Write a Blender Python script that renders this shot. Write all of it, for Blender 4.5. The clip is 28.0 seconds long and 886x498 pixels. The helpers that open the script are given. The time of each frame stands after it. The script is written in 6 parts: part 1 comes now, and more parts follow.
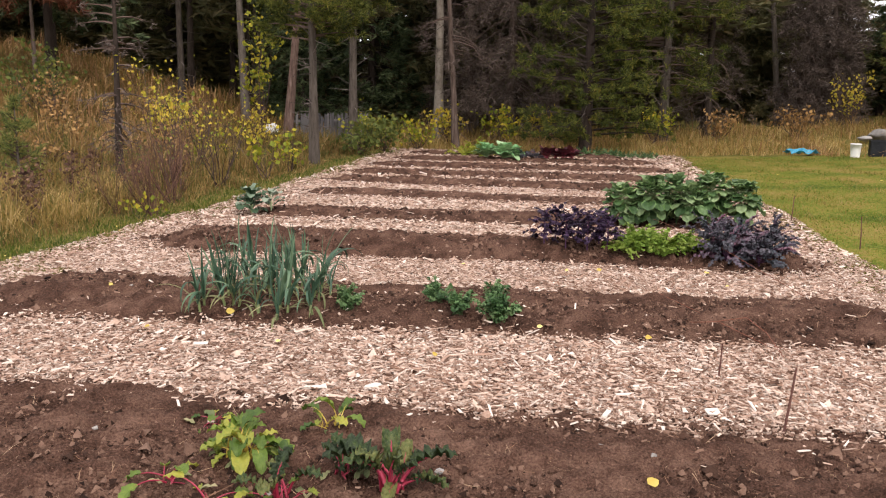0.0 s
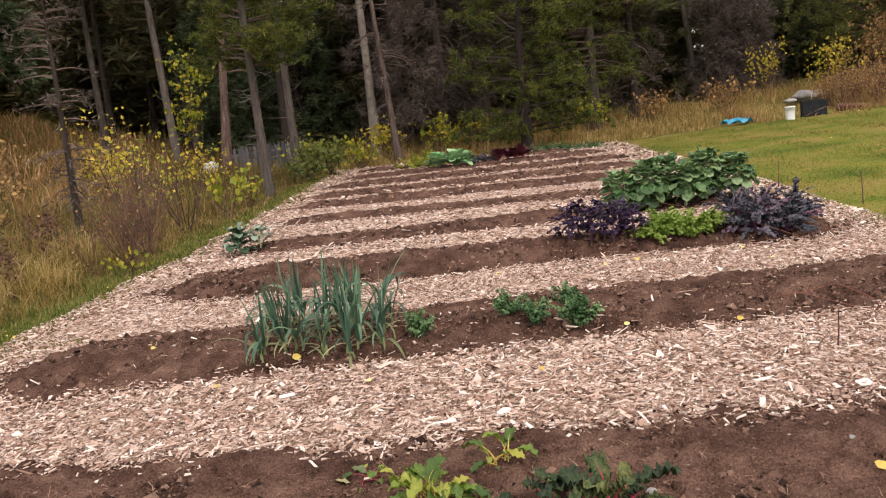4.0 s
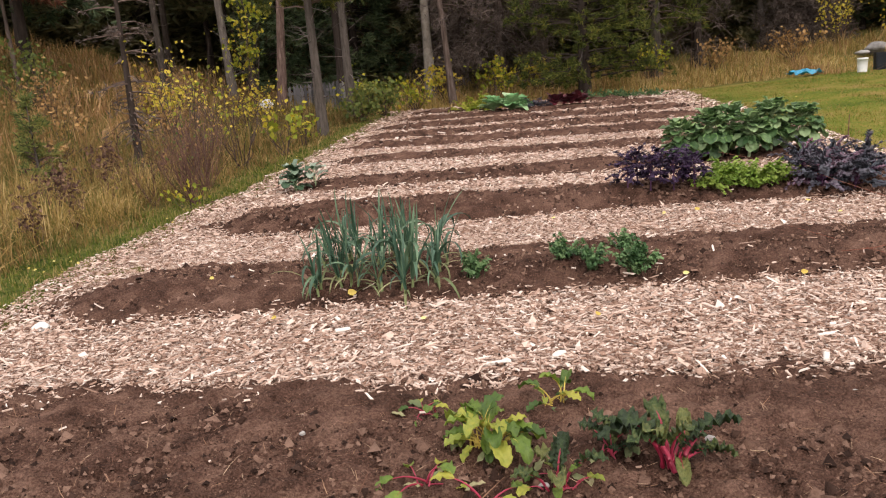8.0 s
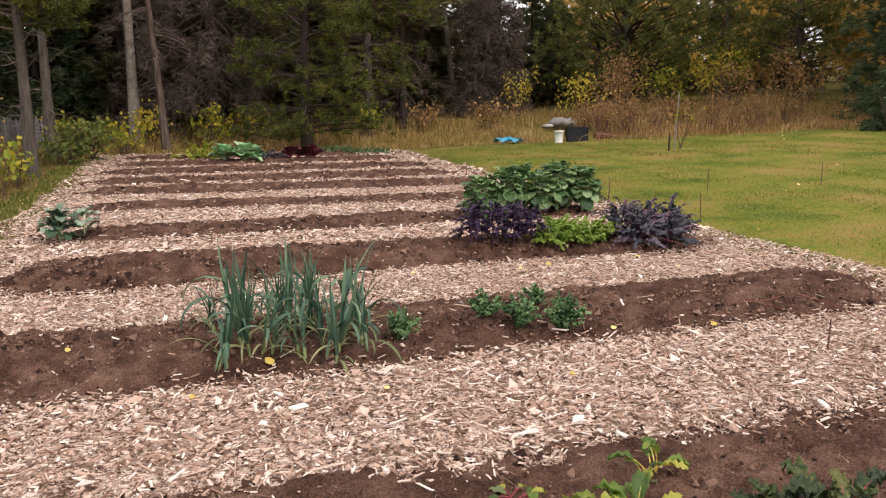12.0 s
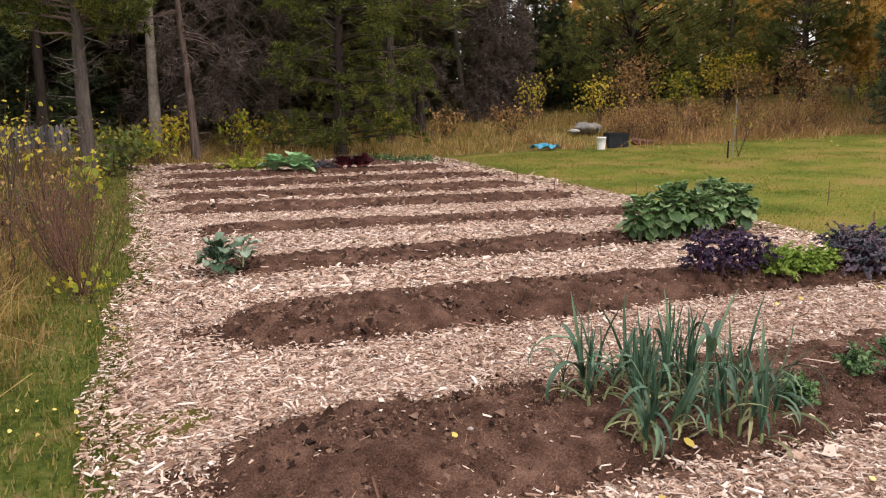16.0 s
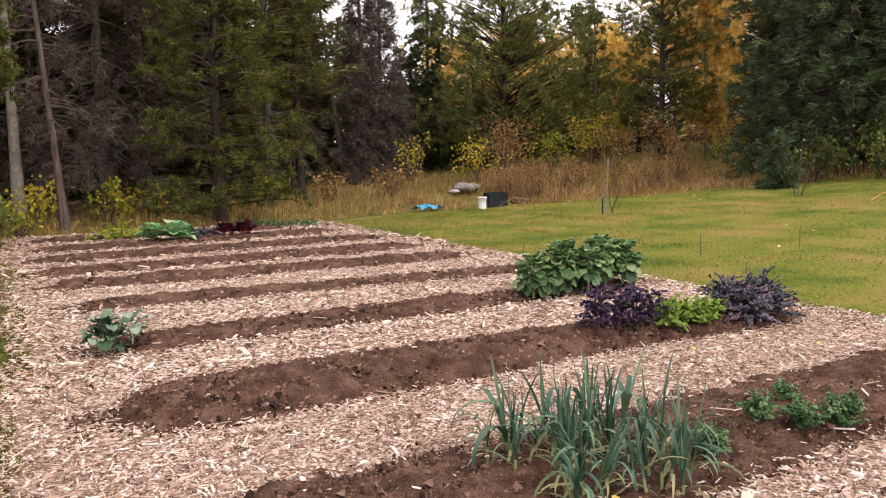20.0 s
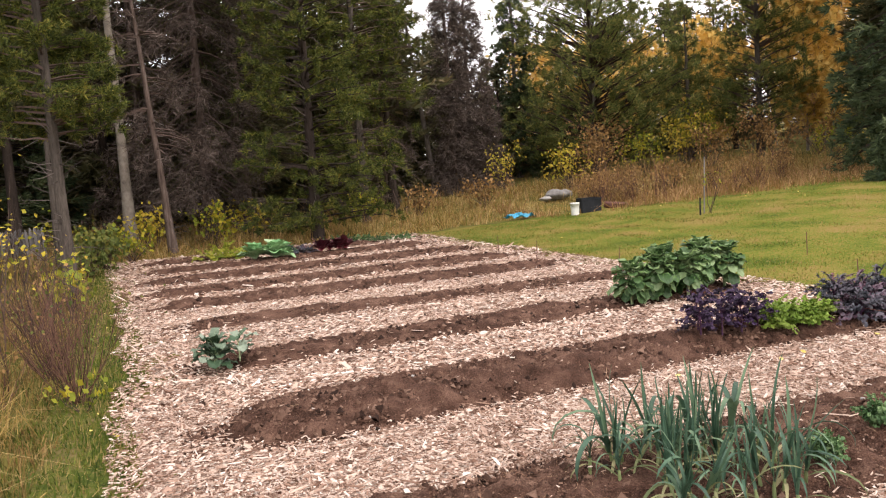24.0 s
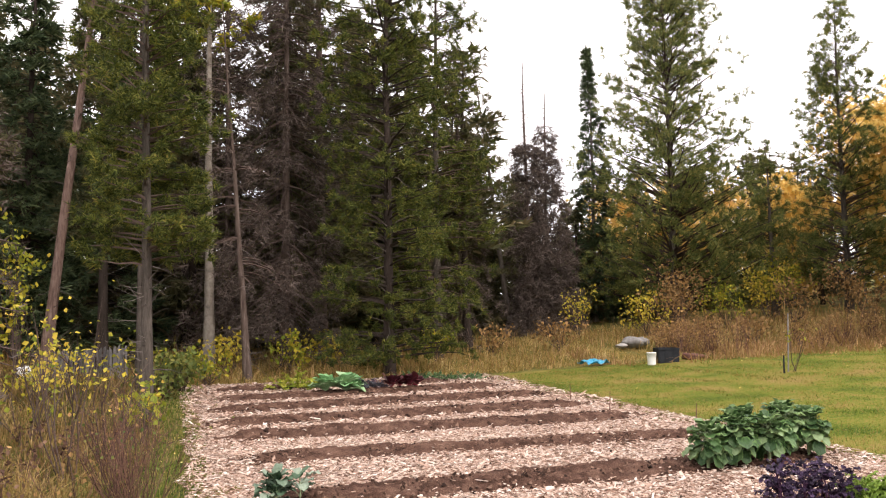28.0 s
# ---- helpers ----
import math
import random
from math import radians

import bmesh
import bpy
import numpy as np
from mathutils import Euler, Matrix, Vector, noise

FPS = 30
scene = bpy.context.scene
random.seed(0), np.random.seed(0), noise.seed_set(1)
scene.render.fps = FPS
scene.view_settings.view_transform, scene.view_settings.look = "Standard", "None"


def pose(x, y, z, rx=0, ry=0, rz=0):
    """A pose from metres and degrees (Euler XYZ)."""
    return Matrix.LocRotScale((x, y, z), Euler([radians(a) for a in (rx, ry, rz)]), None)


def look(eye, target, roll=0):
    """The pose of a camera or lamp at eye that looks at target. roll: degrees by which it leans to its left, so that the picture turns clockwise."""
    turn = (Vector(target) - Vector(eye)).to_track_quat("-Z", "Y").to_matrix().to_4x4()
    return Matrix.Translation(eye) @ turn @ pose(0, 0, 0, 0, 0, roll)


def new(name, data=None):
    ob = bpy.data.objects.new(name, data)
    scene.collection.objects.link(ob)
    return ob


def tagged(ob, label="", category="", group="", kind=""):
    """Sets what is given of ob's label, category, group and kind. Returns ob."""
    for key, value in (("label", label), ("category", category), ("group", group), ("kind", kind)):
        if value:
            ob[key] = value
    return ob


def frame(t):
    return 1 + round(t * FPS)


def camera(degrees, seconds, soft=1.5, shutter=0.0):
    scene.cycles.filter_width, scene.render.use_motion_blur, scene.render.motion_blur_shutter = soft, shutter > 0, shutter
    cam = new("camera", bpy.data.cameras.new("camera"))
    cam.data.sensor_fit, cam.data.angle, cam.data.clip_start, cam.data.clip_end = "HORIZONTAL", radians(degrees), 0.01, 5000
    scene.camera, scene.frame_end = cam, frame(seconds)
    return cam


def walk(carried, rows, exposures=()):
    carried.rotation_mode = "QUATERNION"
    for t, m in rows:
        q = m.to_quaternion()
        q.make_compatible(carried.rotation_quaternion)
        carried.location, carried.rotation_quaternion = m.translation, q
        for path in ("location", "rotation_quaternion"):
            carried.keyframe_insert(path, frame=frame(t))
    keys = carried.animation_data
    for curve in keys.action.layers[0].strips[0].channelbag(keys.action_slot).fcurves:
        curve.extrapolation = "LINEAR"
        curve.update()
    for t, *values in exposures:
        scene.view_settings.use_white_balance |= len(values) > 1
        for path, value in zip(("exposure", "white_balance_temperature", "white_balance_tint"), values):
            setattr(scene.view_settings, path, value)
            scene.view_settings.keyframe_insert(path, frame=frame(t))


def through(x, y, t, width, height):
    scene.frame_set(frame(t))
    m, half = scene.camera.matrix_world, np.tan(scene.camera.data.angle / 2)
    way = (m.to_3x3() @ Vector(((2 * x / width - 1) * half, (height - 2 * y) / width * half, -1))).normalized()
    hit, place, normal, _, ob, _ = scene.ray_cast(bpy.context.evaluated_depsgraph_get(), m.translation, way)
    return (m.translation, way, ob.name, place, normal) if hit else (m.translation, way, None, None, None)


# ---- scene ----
cam = camera(56.7, 28.0, soft=1.15)
PATH = [
    (0, (1.723, -0.752, 1.632), (1.396, 1.188, 1.273), 1.0),
    (0.5, (1.476, -0.718, 1.611), (1.254, 1.231, 1.221), 1.0),
    (1, (1.224, -0.595, 1.605), (1.024, 1.36, 1.234), -1.2),
    (1.5, (0.977, -0.536, 1.588), (0.792, 1.414, 1.182), -1.4),
    (2, (0.723, -0.587, 1.604), (0.607, 1.376, 1.24), -2.7),
    (2.5, (0.667, -0.591, 1.622), (0.593, 1.37, 1.239), -3.4),
    (3, (0.701, -0.577, 1.621), (0.579, 1.385, 1.254), -4.7),
    (3.5, (0.728, -0.578, 1.633), (0.598, 1.386, 1.281), -6.1),
    (5.5, (0.675, -0.598, 1.637), (0.401, 1.36, 1.335), -4.7),
    (6, (0.674, -0.6, 1.626), (0.366, 1.351, 1.309), -4.2),
    (6.5, (0.668, -0.583, 1.608), (0.368, 1.355, 1.217), -3.6),
    (7, (0.663, -0.579, 1.618), (0.327, 1.346, 1.194), -4.2),
    (7.5, (0.677, -0.566, 1.602), (0.408, 1.369, 1.176), -4.8),
    (8, (0.654, -0.562, 1.6), (0.375, 1.365, 1.146), -4.9),
    (8.5, (0.642, -0.548, 1.615), (0.397, 1.396, 1.214), -3.8),
    (9, (0.569, -0.544, 1.612), (0.311, 1.4, 1.216), -3.3),
    (9.5, (0.444, -0.522, 1.595), (0.253, 1.43, 1.204), -3.1),
    (10, (0.217, -0.375, 1.579), (0.256, 1.6, 1.271), -1.0),
    (10.5, (-0.134, -0.241, 1.599), (0.009, 1.747, 1.44), -1.7),
    (11, (-0.444, -0.214, 1.574), (-0.168, 1.746, 1.29), -0.6),
    (11.5, (-0.741, -0.155, 1.56), (-0.212, 1.737, 1.186), 1.4),
    (12, (-0.987, 0.049, 1.571), (-0.472, 1.948, 1.213), -0.2),
    (12.5, (-1.281, 0.222, 1.554), (-0.816, 2.133, 1.191), -1.1),
    (14.5, (-2.464, 0.828, 1.619), (-1.622, 2.588, 1.178), 0.1),
    (15, (-2.775, 1.023, 1.699), (-2.001, 2.826, 1.31), -1.0),
    (15.5, (-2.901, 1.277, 1.723), (-2.19, 3.11, 1.356), -0.6),
    (16, (-3.083, 1.464, 1.752), (-2.478, 3.337, 1.394), -0.3),
    (16.5, (-3.298, 1.539, 1.766), (-2.489, 3.342, 1.456), 0.1),
    (17, (-3.383, 1.604, 1.784), (-2.603, 3.427, 1.525), -0.0),
    (17.5, (-3.334, 1.586, 1.791), (-2.591, 3.432, 1.587), -0.0),
    (18, (-3.326, 1.597, 1.782), (-2.587, 3.437, 1.522), -0.0),
    (18.5, (-3.32, 1.583, 1.802), (-2.585, 3.424, 1.537), -0.9),
    (19, (-3.307, 1.568, 1.804), (-2.569, 3.414, 1.589), -1.4),
    (19.5, (-3.274, 1.549, 1.792), (-2.448, 3.359, 1.585), -1.6),
    (20, (-3.275, 1.559, 1.796), (-2.389, 3.339, 1.579), -1.3),
    (20.5, (-3.266, 1.546, 1.794), (-2.336, 3.302, 1.571), -1.3),
    (21, (-3.276, 1.543, 1.801), (-2.322, 3.285, 1.569), -1.7),
    (21.5, (-3.278, 1.544, 1.797), (-2.373, 3.313, 1.569), -2.5),
    (22, (-3.276, 1.538, 1.793), (-2.433, 3.338, 1.57), -3.1),
    (22.5, (-3.282, 1.544, 1.788), (-2.529, 3.384, 1.573), -3.6),
    (24.5, (-3.286, 1.525, 1.851), (-2.642, 3.413, 1.71), -3.8),
    (25, (-3.293, 1.461, 1.937), (-2.714, 3.373, 2.026), -3.3),
    (25.5, (-3.243, 1.476, 1.912), (-2.611, 3.366, 2.076), -2.4),
    (26, (-3.264, 1.48, 1.928), (-2.599, 3.357, 2.105), -1.4),
    (26.5, (-3.256, 1.474, 1.913), (-2.635, 3.367, 2.084), -1.4),
    (27, (-3.254, 1.478, 1.919), (-2.688, 3.39, 2.076), -1.3),
    (27.5, (-3.247, 1.468, 1.903), (-2.707, 3.387, 2.073), -1.5),
    (28, (-3.26, 1.489, 1.912), (-2.739, 3.414, 2.067), -1.1),
]
walk(cam, [(t, look(eye, target, roll)) for t, eye, target, roll in PATH], exposures=[(0, 1.04, 7000, 17), (4, 0.98, 7000, 17), (9, 0.98, 7000, 17), (12, 0.93, 7000, 17), (14.5, 0.84, 7000, 17), (16.5, 0.99, 7000, 17), (18, 1.1, 7000, 17), (22.5, 1.13, 7000, 17), (25, 1.27, 7000, 17), (28, 1.31, 7000, 17)])

# ---- light ----
world = bpy.data.worlds.new("overcast_sky")
scene.world = world
world.use_nodes = True
wn, wl = world.node_tree.nodes, world.node_tree.links
wn.clear()
w_out = wn.new("ShaderNodeOutputWorld")
w_sky = wn.new("ShaderNodeTexSky")
w_sky.sky_type, w_sky.sun_disc = "NISHITA", False
w_sky.sun_elevation, w_sky.sun_rotation = radians(52), radians(150)
w_blue = wn.new("ShaderNodeBackground")
w_blue.inputs["Strength"].default_value = 0.08
wl.new(w_sky.outputs["Color"], w_blue.inputs["Color"])
w_map = wn.new("ShaderNodeTexCoord")
w_noise = wn.new("ShaderNodeTexNoise")
w_noise.inputs["Scale"].default_value, w_noise.inputs["Detail"].default_value = 2.2, 5
wl.new(w_map.outputs["Generated"], w_noise.inputs["Vector"])
w_ramp = wn.new("ShaderNodeValToRGB")
w_ramp.color_ramp.elements[0].position, w_ramp.color_ramp.elements[0].color = 0.3, (0.80, 0.85, 0.92, 1)
w_ramp.color_ramp.elements[1].position, w_ramp.color_ramp.elements[1].color = 0.7, (1.0, 0.99, 0.98, 1)
wl.new(w_noise.outputs["Fac"], w_ramp.inputs["Fac"])
w_cloud = wn.new("ShaderNodeBackground")
w_cloud.inputs["Strength"].default_value = 1.0
wl.new(w_ramp.outputs["Color"], w_cloud.inputs["Color"])
w_mix = wn.new("ShaderNodeMixShader")
w_mix.inputs["Fac"].default_value = 0.88
wl.new(w_blue.outputs[0], w_mix.inputs[1])
wl.new(w_cloud.outputs[0], w_mix.inputs[2])
wl.new(w_mix.outputs[0], w_out.inputs["Surface"])
sun = new("sun", bpy.data.lights.new("sun", "SUN"))
sun.data.energy, sun.data.angle, sun.data.color = 0.9, radians(25), (1.0, 0.95, 0.88)
sun.matrix_world = look((5, -3, 13), (0, 6, 0))

# ---- materials ----


def ramp_material(name, stops, scale=4.0, detail=6.0, rough=0.85, bump=0.3, bump_scale=40.0, island=0.0, thing=0.0, spec=0.3, stretch=(1, 1, 1), through=0.0, metal=0.0, broad=0.0):
    """Colour from noise, from the island's and the object's random value, with fine relief."""
    m = bpy.data.materials.new(name)
    m.use_nodes = True
    n, l = m.node_tree.nodes, m.node_tree.links
    b = n["Principled BSDF"]
    b.inputs["Roughness"].default_value = rough
    b.inputs["Metallic"].default_value = metal
    b.inputs["Specular IOR Level"].default_value = spec
    co = n.new("ShaderNodeTexCoord")
    mp = n.new("ShaderNodeMapping")
    mp.inputs["Scale"].default_value = stretch
    l.new(co.outputs["Object"], mp.inputs["Vector"])
    no = n.new("ShaderNodeTexNoise")
    no.inputs["Scale"].default_value, no.inputs["Detail"].default_value = scale, detail
    no.inputs["Roughness"].default_value = 0.66
    l.new(mp.outputs[0], no.inputs["Vector"])
    value = no.outputs["Fac"]
    if broad:
        wide = n.new("ShaderNodeTexNoise")
        wide.inputs["Scale"].default_value, wide.inputs["Detail"].default_value = broad, 4
        l.new(mp.outputs[0], wide.inputs["Vector"])
        both = n.new("ShaderNodeMix")
        both.inputs["Factor"].default_value = 0.42
        l.new(value, both.inputs["A"])
        l.new(wide.outputs["Fac"], both.inputs["B"])
        value = both.outputs["Result"]
    for amount, kind, out in ((island, "ShaderNodeNewGeometry", "Random Per Island"), (thing, "ShaderNodeObjectInfo", "Random")):
        if amount:
            src = n.new(kind)
            mix = n.new("ShaderNodeMix")
            mix.inputs["Factor"].default_value = amount
            l.new(value, mix.inputs["A"])
            l.new(src.outputs[out], mix.inputs["B"])
            value = mix.outputs["Result"]
    ra = n.new("ShaderNodeValToRGB")
    el = ra.color_ramp.elements
    while len(el) < len(stops):
        el.new(0.5)
    for e, (p, c) in zip(el, stops):
        e.position, e.color = p, (*c, 1)
    l.new(value, ra.inputs["Fac"])
    l.new(ra.outputs["Color"], b.inputs["Base Color"])
    if bump:
        bn = n.new("ShaderNodeTexNoise")
        bn.inputs["Scale"].default_value, bn.inputs["Detail"].default_value = bump_scale, 8
        l.new(mp.outputs[0], bn.inputs["Vector"])
        bu = n.new("ShaderNodeBump")
        bu.inputs["Strength"].default_value, bu.inputs["Distance"].default_value = bump, 0.02
        l.new(bn.outputs["Fac"], bu.inputs["Height"])
        l.new(bu.outputs["Normal"], b.inputs["Normal"])
    if through:
        tr = n.new("ShaderNodeBsdfTranslucent")
        l.new(ra.outputs["Color"], tr.inputs["Color"])
        ms = n.new("ShaderNodeMixShader")
        ms.inputs["Fac"].default_value = through
        l.new(b.outputs[0], ms.inputs[1])
        l.new(tr.outputs[0], ms.inputs[2])
        l.new(ms.outputs[0], n["Material Output"].inputs["Surface"])
    return m


def chip_bed_material(name, stops):
    """Packed splinters: two crossed sets of long cells, each cell with a shade of its own, over fine grain."""
    m = bpy.data.materials.new(name)
    m.use_nodes = True
    n, l = m.node_tree.nodes, m.node_tree.links
    b = n["Principled BSDF"]
    b.inputs["Roughness"].default_value = 0.9
    b.inputs["Specular IOR Level"].default_value = 0.2
    co = n.new("ShaderNodeTexCoord")
    warp = n.new("ShaderNodeTexNoise")
    warp.inputs["Scale"].default_value, warp.inputs["Detail"].default_value = 7, 3
    l.new(co.outputs["Object"], warp.inputs["Vector"])
    sway = n.new("ShaderNodeMix")
    sway.data_type, sway.blend_type = "RGBA", "LINEAR_LIGHT"
    sway.inputs["Factor"].default_value = 0.06
    l.new(co.outputs["Object"], sway.inputs["A"])
    l.new(warp.outputs["Color"], sway.inputs["B"])
    shades, heights = [], []
    for turn, scale in ((0.5, (24, 75, 1)), (-0.75, (70, 26, 1))):
        mp = n.new("ShaderNodeMapping")
        mp.inputs["Scale"].default_value = scale
        mp.inputs["Rotation"].default_value = (0, 0, turn)
        l.new(sway.outputs["Result"], mp.inputs["Vector"])
        vo = n.new("ShaderNodeTexVoronoi")
        vo.voronoi_dimensions = "2D"
        vo.inputs["Scale"].default_value = 1.0
        l.new(mp.outputs[0], vo.inputs["Vector"])
        sep = n.new("ShaderNodeSeparateColor")
        l.new(vo.outputs["Color"], sep.inputs[0])
        shades.append(sep.outputs[0])
        heights.append(vo.outputs["Distance"])
    pick = n.new("ShaderNodeTexNoise")
    pick.inputs["Scale"].default_value, pick.inputs["Detail"].default_value = 22, 2
    l.new(co.outputs["Object"], pick.inputs["Vector"])
    step = n.new("ShaderNodeMath")
    step.operation = "GREATER_THAN"
    step.inputs[1].default_value = 0.5
    l.new(pick.outputs["Fac"], step.inputs[0])
    out = []
    for a, c in (shades, heights):
        mix = n.new("ShaderNodeMix")
        l.new(step.outputs[0], mix.inputs["Factor"])
        l.new(a, mix.inputs["A"])
        l.new(c, mix.inputs["B"])
        out.append(mix.outputs["Result"])
    grain = n.new("ShaderNodeTexNoise")
    grain.inputs["Scale"].default_value, grain.inputs["Detail"].default_value = 90, 8
    l.new(co.outputs["Object"], grain.inputs["Vector"])
    wide = n.new("ShaderNodeTexNoise")
    wide.inputs["Scale"].default_value, wide.inputs["Detail"].default_value = 1.1, 4
    l.new(co.outputs["Object"], wide.inputs["Vector"])
    value = out[0]
    for amount, src in ((0.25, grain), (0.3, wide)):
        mix = n.new("ShaderNodeMix")
        mix.inputs["Factor"].default_value = amount
        l.new(value, mix.inputs["A"])
        l.new(src.outputs["Fac"], mix.inputs["B"])
        value = mix.outputs["Result"]
    ra = n.new("ShaderNodeValToRGB")
    el = ra.color_ramp.elements
    while len(el) < len(stops):
        el.new(0.5)
    for e, (p, c) in zip(el, stops):
        e.position, e.color = p, (*c, 1)
    l.new(value, ra.inputs["Fac"])
    l.new(ra.outputs["Color"], b.inputs["Base Color"])
    bu = n.new("ShaderNodeBump")
    bu.inputs["Strength"].default_value, bu.inputs["Distance"].default_value = 0.9, 0.02
    bu.invert = True
    l.new(out[1], bu.inputs["Height"])
    l.new(bu.outputs["Normal"], b.inputs["Normal"])
    return m


SOIL = ramp_material("soil", [(0.38, (0.03, 0.0145, 0.0095)), (0.5, (0.098, 0.051, 0.036)), (0.63, (0.205, 0.12, 0.087))], 90, 12, 0.95, 1.0, 110, spec=0.12, broad=5)
CLOD = ramp_material("clod", [(0.2, (0.026, 0.0135, 0.0095)), (0.5, (0.095, 0.051, 0.036)), (0.8, (0.225, 0.137, 0.10))], 14, 6, 0.95, 0.7, 90, island=0.8, spec=0.15)
FIBRE = ramp_material("fibre", [(0.2, (0.10, 0.045, 0.028)), (0.6, (0.27, 0.15, 0.09)), (0.95, (0.5, 0.36, 0.24))], 14, 4, 0.9, 0, island=0.8)
MULCH = chip_bed_material("mulch", [(0.22, (0.10, 0.055, 0.038)), (0.36, (0.27, 0.165, 0.12)), (0.52, (0.48, 0.335, 0.262)), (0.66, (0.63, 0.485, 0.4)), (0.8, (0.78, 0.68, 0.6))])
CHIP = ramp_material("chip", [(0.08, (0.12, 0.062, 0.042)), (0.26, (0.29, 0.175, 0.125)), (0.5, (0.49, 0.34, 0.265)), (0.76, (0.65, 0.505, 0.42)), (0.97, (0.82, 0.735, 0.665))], 30, 4, 0.8, 0.3, 150, island=0.88, spec=0.25)
CHIP_PIECE = ramp_material("chip_piece", [(0.1, (0.2, 0.11, 0.075)), (0.4, (0.46, 0.31, 0.235)), (0.7, (0.64, 0.49, 0.4)), (0.92, (0.84, 0.76, 0.69))], 18, 6, 0.8, 0.4, 120, thing=0.8, spec=0.25)
PALE_CHIP = ramp_material("pale_chip", [(0.3, (0.62, 0.55, 0.48)), (0.7, (0.85, 0.8, 0.74))], 20, 4, 0.75, 0.3, 120)
EARTH = ramp_material("earth", [(0.3, (0.07, 0.055, 0.02)), (0.5, (0.13, 0.12, 0.03)), (0.7, (0.24, 0.17, 0.06))], 0.8, 10, 0.95, 0.8, 30, spec=0.1)
LAWN = ramp_material("lawn", [(0.41, (0.045, 0.08, 0.009)), (0.475, (0.118, 0.148, 0.018)), (0.53, (0.185, 0.168, 0.032)), (0.6, (0.26, 0.168, 0.066))], 22.0, 12, 0.95, 1.0, 60, spec=0.1, broad=0.7)
DARK_BARK = ramp_material("dark_bark", [(0.3, (0.022, 0.017, 0.014)), (0.6, (0.06, 0.045, 0.038)), (0.8, (0.10, 0.08, 0.07))], 4, 8, 0.95, 0.8, 30, stretch=(3, 3, 0.5), spec=0.1)
BLADE = ramp_material("lawn_blade", [(0.3, (0.056, 0.098, 0.01)), (0.42, (0.13, 0.166, 0.019)), (0.52, (0.215, 0.198, 0.038)), (0.61, (0.32, 0.21, 0.076)), (0.74, (0.43, 0.32, 0.155))], 1.2, 6, 0.8, 0, island=0.36, through=0.3)
VERGE_BLADE = ramp_material("verge_blade", [(0.22, (0.035, 0.065, 0.009)), (0.42, (0.11, 0.15, 0.02)), (0.58, (0.19, 0.185, 0.04)), (0.76, (0.36, 0.26, 0.11))], 1.6, 6, 0.8, 0, island=0.55, through=0.3)
TURF = ramp_material("verge_turf", [(0.4, (0.03, 0.045, 0.009)), (0.5, (0.075, 0.095, 0.016)), (0.6, (0.16, 0.12, 0.05))], 9.0, 12, 0.95, 0.9, 60, spec=0.1, broad=1.3)
STRAW = ramp_material("straw", [(0.32, (0.075, 0.095, 0.018)), (0.40, (0.14, 0.115, 0.03)), (0.48, (0.25, 0.165, 0.05)), (0.56, (0.17, 0.098, 0.04)), (0.65, (0.33, 0.215, 0.078)), (0.78, (0.45, 0.33, 0.15))], 1.1, 10, 0.8, 0, island=0.45, through=0.3)
MEADOW = ramp_material("meadow_straw", [(0.28, (0.16, 0.15, 0.032)), (0.4, (0.30, 0.215, 0.065)), (0.52, (0.50, 0.35, 0.12)), (0.62, (0.38, 0.235, 0.09)), (0.74, (0.68, 0.52, 0.25))], 0.9, 8, 0.8, 0, island=0.5, through=0.4)
RUSSET = ramp_material("russet_grass", [(0.28, (0.15, 0.11, 0.03)), (0.45, (0.33, 0.19, 0.065)), (0.58, (0.30, 0.155, 0.08)), (0.72, (0.55, 0.36, 0.17))], 0.5, 6, 0.8, 0, island=0.5, through=0.3)
BARK = ramp_material("bark", [(0.3, (0.045, 0.036, 0.03)), (0.55, (0.125, 0.105, 0.09)), (0.75, (0.22, 0.19, 0.168))], 6, 8, 0.95, 1.0, 30, stretch=(3, 3, 0.5), thing=0.25, spec=0.15)
PALE_BARK = ramp_material("pale_bark", [(0.25, (0.08, 0.065, 0.055)), (0.5, (0.22, 0.19, 0.16)), (0.8, (0.34, 0.31, 0.27))], 5, 8, 0.85, 0.6, 25, stretch=(1, 1, 0.8), spec=0.2)
DEAD_BARK = ramp_material("dead_bark", [(0.3, (0.05, 0.035, 0.029)), (0.55, (0.125, 0.092, 0.078)), (0.75, (0.24, 0.19, 0.165))], 5, 8, 0.95, 0.8, 30, stretch=(3, 3, 0.4), spec=0.1)
RED_BARK = ramp_material("reddish_bark", [(0.3, (0.09, 0.055, 0.045)), (0.55, (0.21, 0.14, 0.118)), (0.75, (0.34, 0.25, 0.215))], 6, 8, 0.95, 1.0, 30, stretch=(3, 3, 0.5), spec=0.15)
GREY_TWIG = ramp_material("grey_dead_twig", [(0.3, (0.05, 0.04, 0.035)), (0.7, (0.19, 0.16, 0.145))], 3, 4, 0.95, 0, thing=0.5, spec=0.1)
RED_TWIG = ramp_material("red_twig", [(0.3, (0.06, 0.034, 0.027)), (0.7, (0.21, 0.115, 0.085))], 3, 4, 0.95, 0, thing=0.4, spec=0.1)
TWIG = ramp_material("twig", [(0.3, (0.05, 0.033, 0.028)), (0.7, (0.14, 0.1, 0.085))], 3, 4, 0.95, 0, thing=0.3, spec=0.1)
